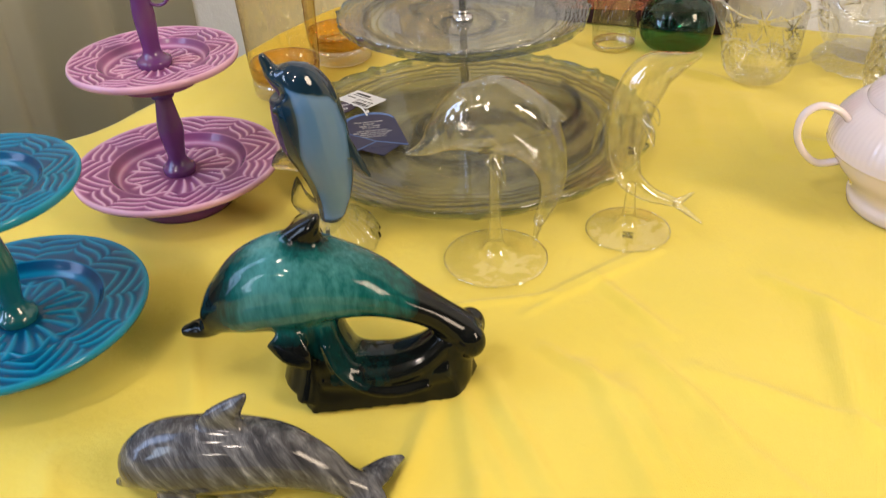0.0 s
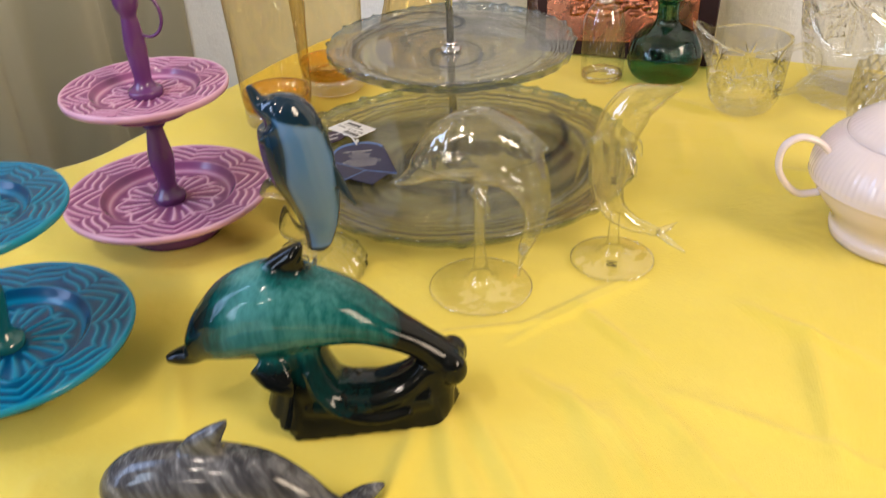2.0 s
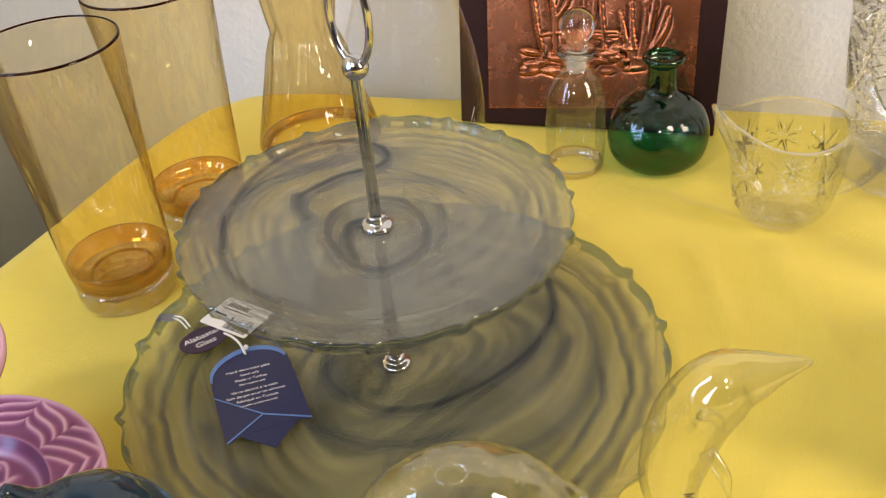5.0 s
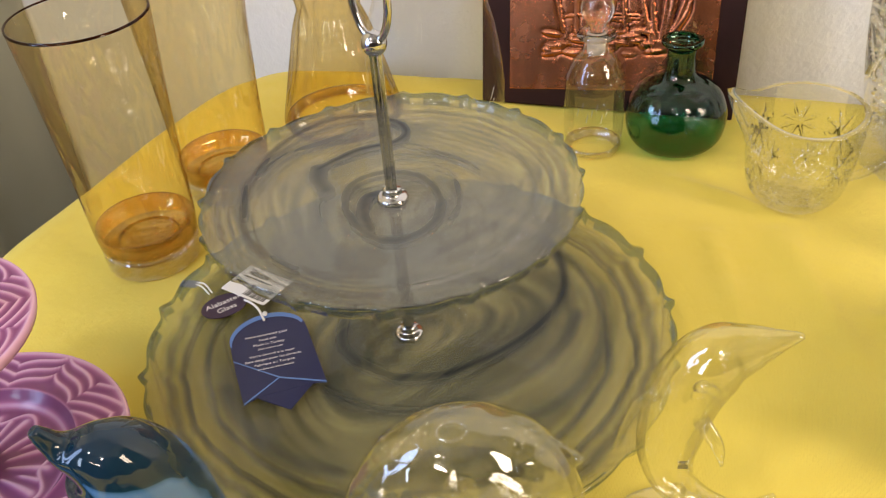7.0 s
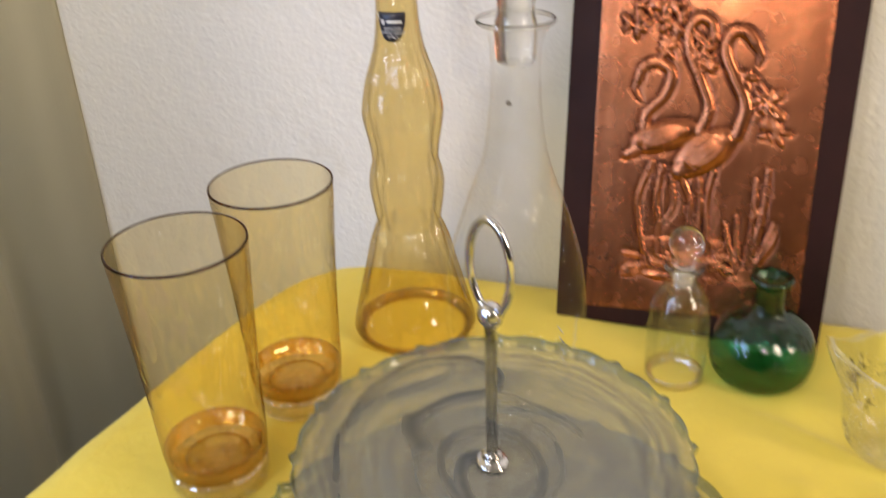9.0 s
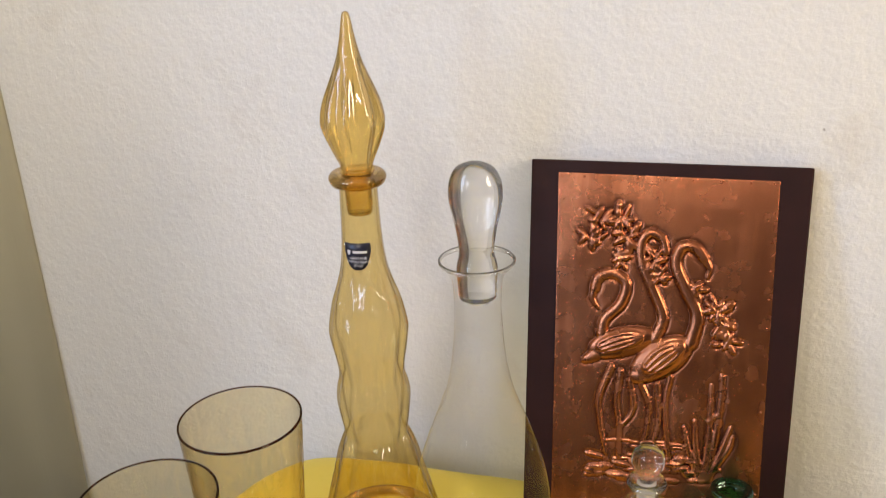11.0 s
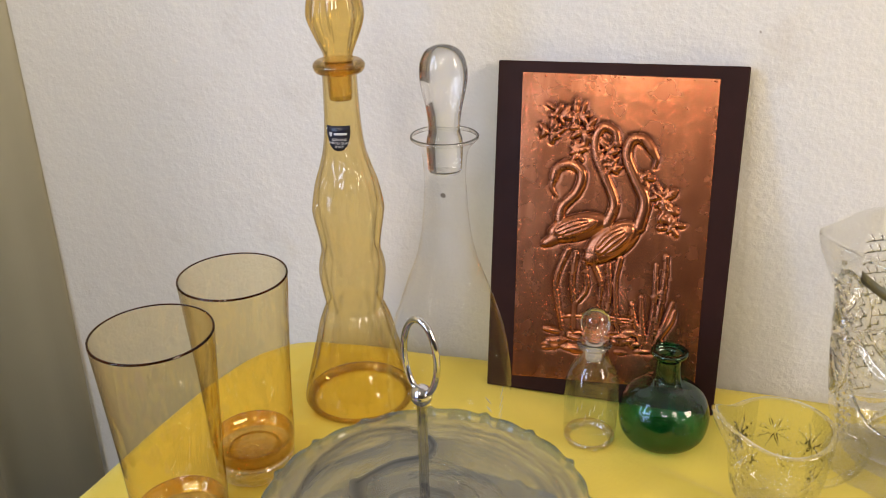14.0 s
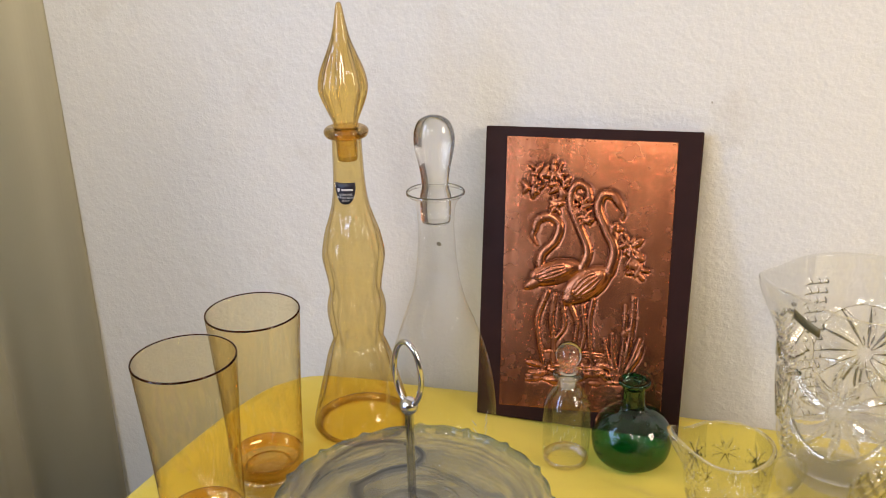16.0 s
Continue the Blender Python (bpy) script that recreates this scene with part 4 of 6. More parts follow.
# ---- honey-coloured genie bottle ----
def genie_bottle():
    t = thing("genie_bottle", -0.3175, 1.046, TOP, 0, "tall honey-amber optic glass bottle with flame stopper", "bottle")
    prof = glide([(0.0560, 0.006), (0.0545, 0.014), (0.0470, 0.040), (0.0400, 0.066), (0.0350, 0.088), (0.0300, 0.103), (0.0275, 0.110), (0.0292, 0.122), (0.0315, 0.142), (0.0300, 0.157), (0.0275, 0.167), (0.0290, 0.182), (0.0325, 0.203), (0.0325, 0.214), (0.0285, 0.236), (0.0222, 0.256), (0.0182, 0.276), (0.0162, 0.300), (0.0152, 0.336), (0.0155, 0.3405)], 6)
    lobes = lambda r, z, a, n: (r * (1 + 0.038 * math.cos(11 * a) * (0.4 if z > 0.26 else 1.0) * step(0.004, 0.06, z)), z)
    low = [(0.0450, 0.0006), (0.0535, 0.001)]
    part("body", lathe([*low, *prof], 96, lobes), M_GENIE, t)
    part("base", lathe([(0.0470, 0.0012), (0.0520, 0.0012), (0.0538, 0.0050), (0.0530, 0.0080), (0.0500, 0.0058), (0.0470, 0.0012)], 64), M_GENIE, t, "deeper amber glass base")
    lip = glide([(0.0150, 0.3395), (0.0205, 0.3410), (0.0228, 0.3450), (0.0225, 0.3485), (0.0190, 0.3515), (0.0140, 0.3517), (0.0125, 0.3465), (0.0128, 0.3395)], 4)
    part("collar", lathe([*lip, tuple(lip[0])], 64), M_GENIE_STOP, t, "thick rolled glass collar")
    plug = [(0, 0.316), (0.0098, 0.316), (0.0105, 0.319), (0.0112, 0.347), (0.0112, 0.352)]
    flame = glide([(0.0125, 0.3535), (0.0135, 0.358), (0.0175, 0.369), (0.0232, 0.385), (0.0240, 0.394), (0.0215, 0.407), (0.0150, 0.425), (0.0092, 0.442), (0.0058, 0.457), (0.0036, 0.470), (0.0024, 0.4745)], 6)
    rib = lambda r, z, a, n: (r * (1 + 0.07 * math.cos(9 * a) * (step(0.35, 0.375, z) * (1 - step(0.41, 0.45, z)))), z)
    part("stopper", lathe([*plug, *flame, (0, 0.4755)], 90, rib), M_GENIE_STOP, t, "ribbed honey glass flame stopper")
    # curved paper label on the neck, facing the room
    lab = None
    rad, mid, mz = 0.0182, math.radians(-82), 0.2845

    def patch(a0, a1, z0, z1, r, oval=False):
        bm = bmesh.new()
        rows = []
        for i in range(15):
            u = i / 14
            a = mid + a0 + (a1 - a0) * u
            k = math.sqrt(max(0.10, 1 - abs(2 * u - 1) ** 2.6)) if oval else 1.0
            zm, hz = z1 - (z1 - z0) / 2 * k, (z1 - z0) / 2 * k
            rr = r - 0.05 * (zm - mz)
            rows.append([bm.verts.new(((rr - 0.06 * (q * hz)) * math.cos(a), (rr - 0.06 * (q * hz)) * math.sin(a), zm + q * hz)) for q in (-1, -0.5, 0, 0.5, 1)])
        grid_faces(bm, rows, False)
        return bm

    for nm, bm, mt in (("label", patch(-0.62, 0.62, mz - 0.0115, mz + 0.0115, rad + 0.0003, True), M_BLACKFOIL), ("print", patch(-0.46, -0.30, mz + 0.0015, mz + 0.0055, rad + 0.0006, True), M_SILVERINK), ("print", patch(-0.20, 0.44, mz + 0.0030, mz + 0.0050, rad + 0.0006), M_SILVERINK), ):
        ob = part(nm, bm, mt, lab or t, "" if lab else "small dark shield-shaped label with silver print")
        lab = lab or ob
        sol = ob.modifiers.new("thick", "SOLIDIFY")
        sol.thickness, sol.offset = 0.0002, 1
    for words, dz, tall in (("GENUINE", -0.0012, 0.0031), ("EMPOLI GLASS", -0.0043, 0.0030), ("ITALY", -0.0075, 0.0030)):
        ob = lettering(words, tall, lab, 0, 0, 0, 0, M_SILVERINK)
        co = coords_of(ob).astype(float)
        turn, far = mid + 0.04 + co[:, 0] / rad, rad + 0.0007 + co[:, 2] - 0.06 * (co[:, 1] + dz)
        ob.data.vertices.foreach_set("co", np.stack([far * np.cos(turn), far * np.sin(turn), mz + dz + co[:, 1]], 1).astype(np.float32).ravel())
    t.scale = (0.965, 0.965, 0.952)
    return t


genie_bottle()


# ---- clear decanter ----
def decanter():
    t = thing("decanter", -0.2135, 1.005, TOP, 0, "clear glass decanter with engraved sprig and oval stopper", "decanter")
    prof = glide([(0.0480, 0.003), (0.0515, 0.011), (0.0545, 0.030), (0.0558, 0.050), (0.0553, 0.071), (0.0497, 0.110), (0.0392, 0.145), (0.0292, 0.172), (0.0236, 0.190), (0.0192, 0.218), (0.0172, 0.245), (0.0172, 0.262), (0.0185, 0.274), (0.0225, 0.281), (0.0266, 0.2855), (0.0270, 0.2870)], 6)
    part("body", lathe([(0.040, 0.0008), (0.045, 0.0004), *prof], 80), M_THIN, t)
    part("lip", lathe([(0.0262, 0.2849), (0.0273, 0.2859), (0.0275, 0.2875), (0.0265, 0.2885), (0.0255, 0.2875), (0.0253, 0.2859), (0.0262, 0.2849)], 64), M_SOLID, t, "rounded glass lip")
    plug = [(0, 0.257), (0.0120, 0.257), (0.0138, 0.260), (0.0148, 0.280), (0.0140, 0.2865)]
    head = glide([(0.0128, 0.2895), (0.0126, 0.296), (0.0142, 0.309), (0.0175, 0.324), (0.0190, 0.335), (0.0180, 0.346), (0.0135, 0.3545), (0.0060, 0.3585)], 6)
    part("stopper", lathe([*plug, *head, (0, 0.3590)], 56, lambda r, z, a, n: (r * (1 - 0.16 * math.sin(a) ** 2 * step(0.292, 0.315, z)), z)), M_SOLID, t, "solid clear glass oval stopper")
    # engraved sprig on the side
    sprig = bmesh.new()
    for k in range(4):
        for s in (-1, 1):
            a0 = math.radians(-28 + s * (3 + 1.0 * k))
            z = 0.036 + 0.009 * k
            pts = []
            for q in np.linspace(0, 1, 5):
                a = a0 + s * math.radians(6 * q)
                rr = float(np.interp(z + 0.009 * q, [0.030, 0.050, 0.071, 0.110], [0.0546, 0.0559, 0.0554, 0.0498])) + 0.0001
                pts.append((rr * math.cos(a), rr * math.sin(a), z + 0.009 * q, 0.0005 * math.sin(math.pi * (0.1 + 0.8 * q)), 0.0002))
            sweep(pts, 6, (math.cos(a0), math.sin(a0), 0), sprig, False)
    part("engraving", sprig, plain("frosted_engraving", (0.45, 0.46, 0.45), 0.6), t, "frosted engraved leaf sprig")
    return t


decanter()


# ---- apothecary jar and green bottle ----
def little_jar():
    t = thing("apothecary_bottle", -0.0895, 1.033, TOP, 0, "small clear glass apothecary bottle with ball stopper", "bottle")
    prof = glide([(0.0225, 0.002), (0.0243, 0.006), (0.0246, 0.030), (0.0246, 0.058), (0.0235, 0.070), (0.0175, 0.083), (0.0115, 0.090), (0.0098, 0.0945), (0.0100, 0.100), (0.0150, 0.1030), (0.0152, 0.1050), (0.0120, 0.1058)], 6)
    part("body", lathe([(0.018, 0.0005), *prof], 64), M_CLEAR, t)
    part("base", lathe([(0.0175, 0.0008), (0.0222, 0.0015), (0.0236, 0.0055), (0.0225, 0.0080), (0.0185, 0.0050), (0.0175, 0.0008)], 48), M_SLAB, t, "thick clear glass base")
    part("lip", lathe([(0.0100, 0.1000), (0.0148, 0.1015), (0.0160, 0.1038), (0.0148, 0.1060), (0.0100, 0.1064), (0.0085, 0.1040), (0.0100, 0.1000)], 48), M_SOLID, t, "flat rounded glass lip")
    part("plug", lathe([(0, 0.0885), (0.0072, 0.0885), (0.0078, 0.1040), (0, 0.1045)], 40), M_FROST, t, "ground glass stopper plug")
    part("stopper", lathe([(0, 0.1062), (0.0066, 0.1064), *glide([(0.0062, 0.110), (0.0085, 0.1135), (0.0122, 0.120), (0.0130, 0.127), (0.0105, 0.1345), (0.0050, 0.1388)], 6), (0, 0.1395)], 48), M_SOLID, t, "clear glass ball stopper")
    etch = bmesh.new()
    for k in range(7):
        a = math.radians(-112 + 9 * k)
        z = 0.046 + 0.006 * math.sin(k * 2.1)
        sweep([(0.0249 * math.cos(a + 0.02 * q), 0.0249 * math.sin(a + 0.02 * q), z + 0.0035 * q, 0.00025, 0.00015) for q in (-1, 0, 1)], 6, (math.cos(a), math.sin(a), 0), etch, False)
    part("engraving", etch, M_FROST, t, "faint etched leaves")
    t.scale = (0.97, 0.97, 0.965)


def green_bottle():
    t = thing("green_bottle", -0.0262, 1.0525, TOP, 0, "squat bulbous green glass bottle with flared lip", "bottle")
    prof = glide([(0.0215, 0.0015), (0.0310, 0.003), (0.0388, 0.012), (0.0417, 0.026), (0.0408, 0.037), (0.0355, 0.050), (0.0255, 0.0595), (0.0165, 0.065), (0.0128, 0.070), (0.0116, 0.080), (0.0120, 0.090), (0.0150, 0.0935), (0.0166, 0.0955), (0.0162, 0.0985), (0.0125, 0.0990)], 6)
    part("body", lathe([(0, 0.004), (0.012, 0.0025), (0.019, 0.0), *prof[:-6]], 72), M_GREEN, t)
    part("lip", lathe([*prof[-13:], *[(max(r - 0.0030, 0.0085), z) for r, z in prof[-10::-1][:8] if z > 0.088], tuple(prof[-13])], 56), M_GREEN, t, "flared green lip")
    t.scale = (0.96, 0.96, 0.93)


little_jar()
green_bottle()


# ---- cut crystal ----
def cut_faces(profile, count, seg, amount):
    """Material of each face of a cut vessel: 0 plain, 1 inner wall, 2 cut."""
    out = []
    for n in range(len(profile) - 1):
        z = (profile[n][1] + profile[n + 1][1]) / 2
        for j in range(seg):
            out.append(1 if n >= count else 2 if n == count - 1 or amount((j + 0.5) * 360 / seg, z) > 0.12 else 0)
    return out


def groove(d, w):
    return math.exp(-((d / w) ** 2))


def pinwheel(u, v, rays, inner, outer, width):
    """Curved wedge cuts round a centre, u and v in metres; 0 to 1."""
    r, a = math.hypot(u, v), math.atan2(v, u)
    if r < inner or r > outer:
        return 0.0
    tw = a + 0.28 * r / outer
    d = abs(((tw * rays / (2 * math.pi)) % 1.0) - 0.5) * 2 * math.pi / rays * r
    s = (r - inner) / (outer - inner)
    return max(0.0, 1 - d / (width * math.sin(math.pi * (0.08 + 0.84 * s)) + 1e-5))


def star(u, v, size):
    r, a = math.hypot(u, v), math.atan2(v, u)
    if r > size:
        return 0.0
    d = abs(((a * 8 / (2 * math.pi)) % 1.0) - 0.5) * 2 * math.pi / 8 * r
    return max(0.0, 1 - d / (0.0026 * (1.05 - r / size)))


def pitcher():
    t = thing("crystal_pitcher", 0.170, 1.064, TOP, 0, "tall cut crystal pitcher with pinwheel pattern and scalloped rim", "pitcher")
    h = 0.213
    prof = glide([(0.0420, 0.012), (0.0510, 0.024), (0.0580, 0.042), (0.0625, 0.066), (0.0660, 0.095), (0.0690, 0.130), (0.0712, 0.160), (0.0725, 0.188), (0.0735, h)], 16)

    def amount(deg, z):
        c = 0.0
        if 0.02 < z < 0.19:
            for mid in (253, 343, 73, 163):
                u = math.radians(((deg - mid + 180) % 360) - 180) * 0.067
                c = max(c, pinwheel(u, z - 0.112, 12, 0.007, 0.050, 0.0052), groove(math.hypot(u, z - 0.112) - 0.0520, 0.0014))
            for mid in (207, 298, 28, 118):
                u = math.radians(((deg - mid + 180) % 360) - 180) * 0.067
                if abs(u) < 0.013 and z > 0.040:
                    for q in (-0.008, 0.0, 0.008):
                        slant = (z + 0.7 * abs(u - q)) / 0.0100 % 1.0
                        c = max(c, max(0.0, 1 - abs(slant - 0.5) / 0.34) * max(0.0, 1 - abs(u - q) / 0.0046))
        elif z >= 0.19:
            c = 0.11 * groove(((deg / 15) % 1.0) - 0.5, 0.12)
        return c

    def cut(r, z, a, n):
        deg = (math.degrees(a) + 360) % 360
        lip = math.exp(-(((deg - 192) / 20) ** 2)) * step(0.15, h, z)
        zz = z - 0.010 * math.exp(-(((deg - 275) / 55) ** 2)) * step(0.16, h, z) + 0.004 * lip
        return r + 0.021 * lip - 0.0056 * amount(deg, z), zz

    def smooth_inside(r, z, a, n):
        deg = (math.degrees(a) + 360) % 360
        lip = math.exp(-(((deg - 192) / 20) ** 2)) * step(0.15, h, z)
        return r + 0.021 * lip, z - 0.010 * math.exp(-(((deg - 275) / 55) ** 2)) * step(0.16, h, z) + 0.004 * lip

    count = len(prof) + 2
    rows = [(0, 0.010), (0.030, 0.010), *prof]
    inner = [(r - 0.0064, z) for r, z in prof[::-1] if z > 0.026]
    full = [*rows, *inner, (0.030, 0.024), (0, 0.022)]
    part("body", lathe(full, 300, lambda r, z, a, n: cut(r, z, a, n) if n < count else smooth_inside(r, z, a, n)), [M_CRYSTAL, M_CRYSTAL_IN, M_CUT], t).data.polygons.foreach_set("material_index", cut_faces(full, count, 300, amount))
    foot = lambda r, z, a, n: (r * (1 - 0.03 * abs(math.sin(8 * a)) * step(0.02, 0.06, r)), z + 0.0015 * abs(math.sin(8 * a)) * step(0.02, 0.05, r))
    part("foot", lathe([(0, 0.0015), (0.040, 0.0), (0.0570, 0.0), (0.0590, 0.002), (0.0550, 0.0045), (0.0330, 0.0080), (0.0300, 0.0095), (0, 0.0095)], 160, foot), M_CRYSTAL, t, "star-cut crystal foot")
    # gold maker's sticker near the rim
    bm = bmesh.new()
    rows = []
    for i in range(9):
        a = math.radians(213 + 2.9 * i)
        rows.append([bm.verts.new(((0.0738 + q * 0.0002) * math.cos(a), (0.0738 + q * 0.0002) * math.sin(a), 0.1935 + 0.0045 * q - 0.0010 * i)) for q in (-1, 1)])
    grid_faces(bm, rows, False)
    ob = part("sticker", bm, M_GOLDFOIL, t, "dull gold maker's sticker")
    sol = ob.modifiers.new("thick", "SOLIDIFY")
    sol.thickness, sol.offset = 0.0003, 1


def handle_bar(points, r1, r2):
    p = glide(points, 7)
    return sweep([(*q, r1, r2) for q in p], 14, (0, 1, 0))


def creamer():
    t = thing("crystal_creamer", 0.0655, 0.984, TOP, 12, "small cut crystal creamer jug with star cuts", "jug")
    h = 0.077
    prof = glide([(0.0190, 0.0010), (0.0270, 0.0055), (0.0335, 0.0160), (0.0372, 0.0340), (0.0392, 0.058), (0.0402, h)], 14)

    def lip_of(a, z):
        deg = (math.degrees(a) + 360) % 360
        return math.exp(-(((deg - 180) / 24) ** 2)) * step(0.045, h, z)

    def amount(deg, z):
        c = 0.0
        if 0.006 < z < 0.072:
            for mid in (205, 252, 298, 30, 80, 130):
                u = math.radians(((deg - mid + 180) % 360) - 180) * 0.040
                c = max(c, star(u, z - 0.046, 0.018), star(u + 0.014, z - 0.020, 0.011))
        return c

    def cut(r, z, a, n):
        deg = (math.degrees(a) + 360) % 360
        return bare(r, z, a, n)[0] - 0.0030 * amount(deg, z), bare(r, z, a, n)[1]

    def bare(r, z, a, n):
        deg = (math.degrees(a) + 360) % 360
        return r + 0.016 * lip_of(a, z), z + 0.014 * lip_of(a, z) - 0.004 * math.exp(-(((deg - 270) / 50) ** 2)) * step(0.05, h, z)

    rows = [(0, 0.0012), (0.015, 0.0), *prof]
    inner = [(r - 0.0046, z) for r, z in prof[::-1] if z > 0.012]
    count = len(rows)
    part("body", lathe([*rows, *inner, (0.020, 0.0095), (0, 0.009)], 240, lambda r, z, a, n: cut(r, z, a, n) if n < count else bare(r, z, a, n)), [M_CRYSTAL, M_CRYSTAL_IN, M_CUT], t).data.polygons.foreach_set("material_index", cut_faces([*rows, *inner, (0.020, 0.0095), (0, 0.009)], count, 240, amount))
    part("handle", handle_bar([(0.0400, 0, 0.066), (0.0520, 0, 0.0690), (0.0640, 0, 0.0620), (0.0670, 0, 0.0480), (0.0600, 0, 0.0330), (0.0480, 0, 0.0235), (0.0345, 0, 0.0190)], 0.0030, 0.0042), M_CRYSTAL, t, "looped crystal handle")


def crystal_bowl():
    t = thing("crystal_sugar_bowl", 0.205, 0.945, TOP, 0, "cut crystal sugar bowl with rounded ribbed sides", "bowl")
    prof = glide([(0.028, 0.001), (0.036, 0.008), (0.044, 0.024), (0.0465, 0.040), (0.0450, 0.058), (0.0440, 0.070)], 10)

    def amount(deg, z):
        c = max(groove(((deg / 15 + 60 * z) % 1.0) - 0.5, 0.15), groove(((deg / 15 - 60 * z) % 1.0) - 0.5, 0.15))
        return c * step(0.004, 0.012, z)

    def cut(r, z, a, n):
        return r - (0.0022 * amount(math.degrees(a), z) if n < count else 0), z + 0.003 * abs(math.sin(6 * a)) * step(0.05, 0.07, z)

    rows = [(0, 0.0015), (0.022, 0.0), *prof]
    count = len(rows)
    inner = [(r - 0.0035, z) for r, z in prof[::-1] if z > 0.012]
    part("body", lathe([*rows, *inner, (0.024, 0.011), (0, 0.010)], 200, cut), [M_CRYSTAL, M_CRYSTAL_IN, M_CUT_SOFT], t).data.polygons.foreach_set("material_index", cut_faces([*rows, *inner, (0.024, 0.011), (0, 0.010)], count, 200, amount))


pitcher()
creamer()
crystal_bowl()


# ---- white china pot ----
def china_pot():
    t = thing("china_pot", 0.1925, 0.756, TOP, 0, "white china lidded pot with ribbed shoulder and loop handle", "teapot")
    prof = glide([(0.0525, 0.003), (0.0530, 0.007), (0.0518, 0.0130), (0.0560, 0.022), (0.0665, 0.036), (0.0742, 0.050)], 6)
    band = [(0.0758, 0.0515)]
    upper = glide([(0.0752, 0.053), (0.0750, 0.060), (0.0710, 0.071), (0.0635, 0.0805), (0.0555, 0.0870)], 7)

    def ribs(r, z, a, n):
        k = step(0.053, 0.057, z) * (1 - step(0.083, 0.087, z))
        return r * (1 + 0.0016 * k * math.cos(90 * a)), z

    part("body", lathe([(0, 0.004), (0.042, 0.004), (0.046, 0.0), (0.052, 0.0), *prof, *band, *upper, (0.050, 0.0880), (0, 0.086)], 540, ribs), M_CHINA, t)
    lid = glide([(0.0530, 0.0872), (0.0535, 0.0890), (0.0500, 0.0945), (0.0380, 0.1030), (0.0220, 0.1090), (0.0110, 0.1120), (0.0080, 0.1150), (0.0100, 0.1195), (0.0125, 0.1235), (0.0110, 0.1275), (0.0050, 0.1300)], 6)
    rib = lambda r, z, a, n: (r * (1 + 0.003 * math.cos(60 * a) * step(0.091, 0.094, z) * (1 - step(0.104, 0.108, z))), z)
    part("lid", lathe([(0, 0.0872), *lid, (0, 0.1305)], 360, rib), M_CHINA, t, "domed china lid with knob")
    part("handle", sweep([(*q, 0.0027, 0.0039) for q in glide([(-0.0660, 0, 0.0740), (-0.0760, 0, 0.0835), (-0.0900, 0, 0.0875), (-0.1010, 0, 0.0800), (-0.1030, 0, 0.0640), (-0.0960, 0, 0.0490), (-0.0840, 0, 0.0390), (-0.0690, 0, 0.0400)], 7)], 16), M_CHINA, t, "slender looped handle")
    t.matrix_world = pose(0.2075, 0.775, TOP, 0, 0, 20) @ Matrix.Diagonal((0.975, 0.975, 0.955, 1))


china_pot()


# ---- dolphin figurines: each is one mesh ----
def body_of(rows, bm=None, steps=7):
    """A rounded body through rows of x, y, z, height radius, width radius."""
    return sweep(glide(rows, steps), 22, (0, 1, 0), bm, False)


def fin(outline, y0, y1, thick, bm):
    """A thin blade through points of (x, z), leaning from y0 at its first edge to y1 at its tip; joined into bm."""
    p = glide([*outline, outline[0]], 5)[:-1]
    c = p.mean(0)
    xs = (p - p[0])
    far = np.linalg.norm(xs, axis=1)
    far /= far.max()
    rows = []
    for side, k in ((-1, 0.35), (-1, 1.0), (1, 1.0), (1, 0.35)):
        rows.append([])
        for q, s in zip(p, far):
            m = c + (q - c) * (0.55 if k < 0.5 else 1.0)
            t = thick * (1.0 if k < 0.5 else 0.35)
            rows[-1].append(bm.verts.new((m[0], y0 + (y1 - y0) * s + side * t, m[1])))
    grid_faces(bm, rows)
    bm.faces.new(rows[0])
    bm.faces.new(rows[-1])
    return bm


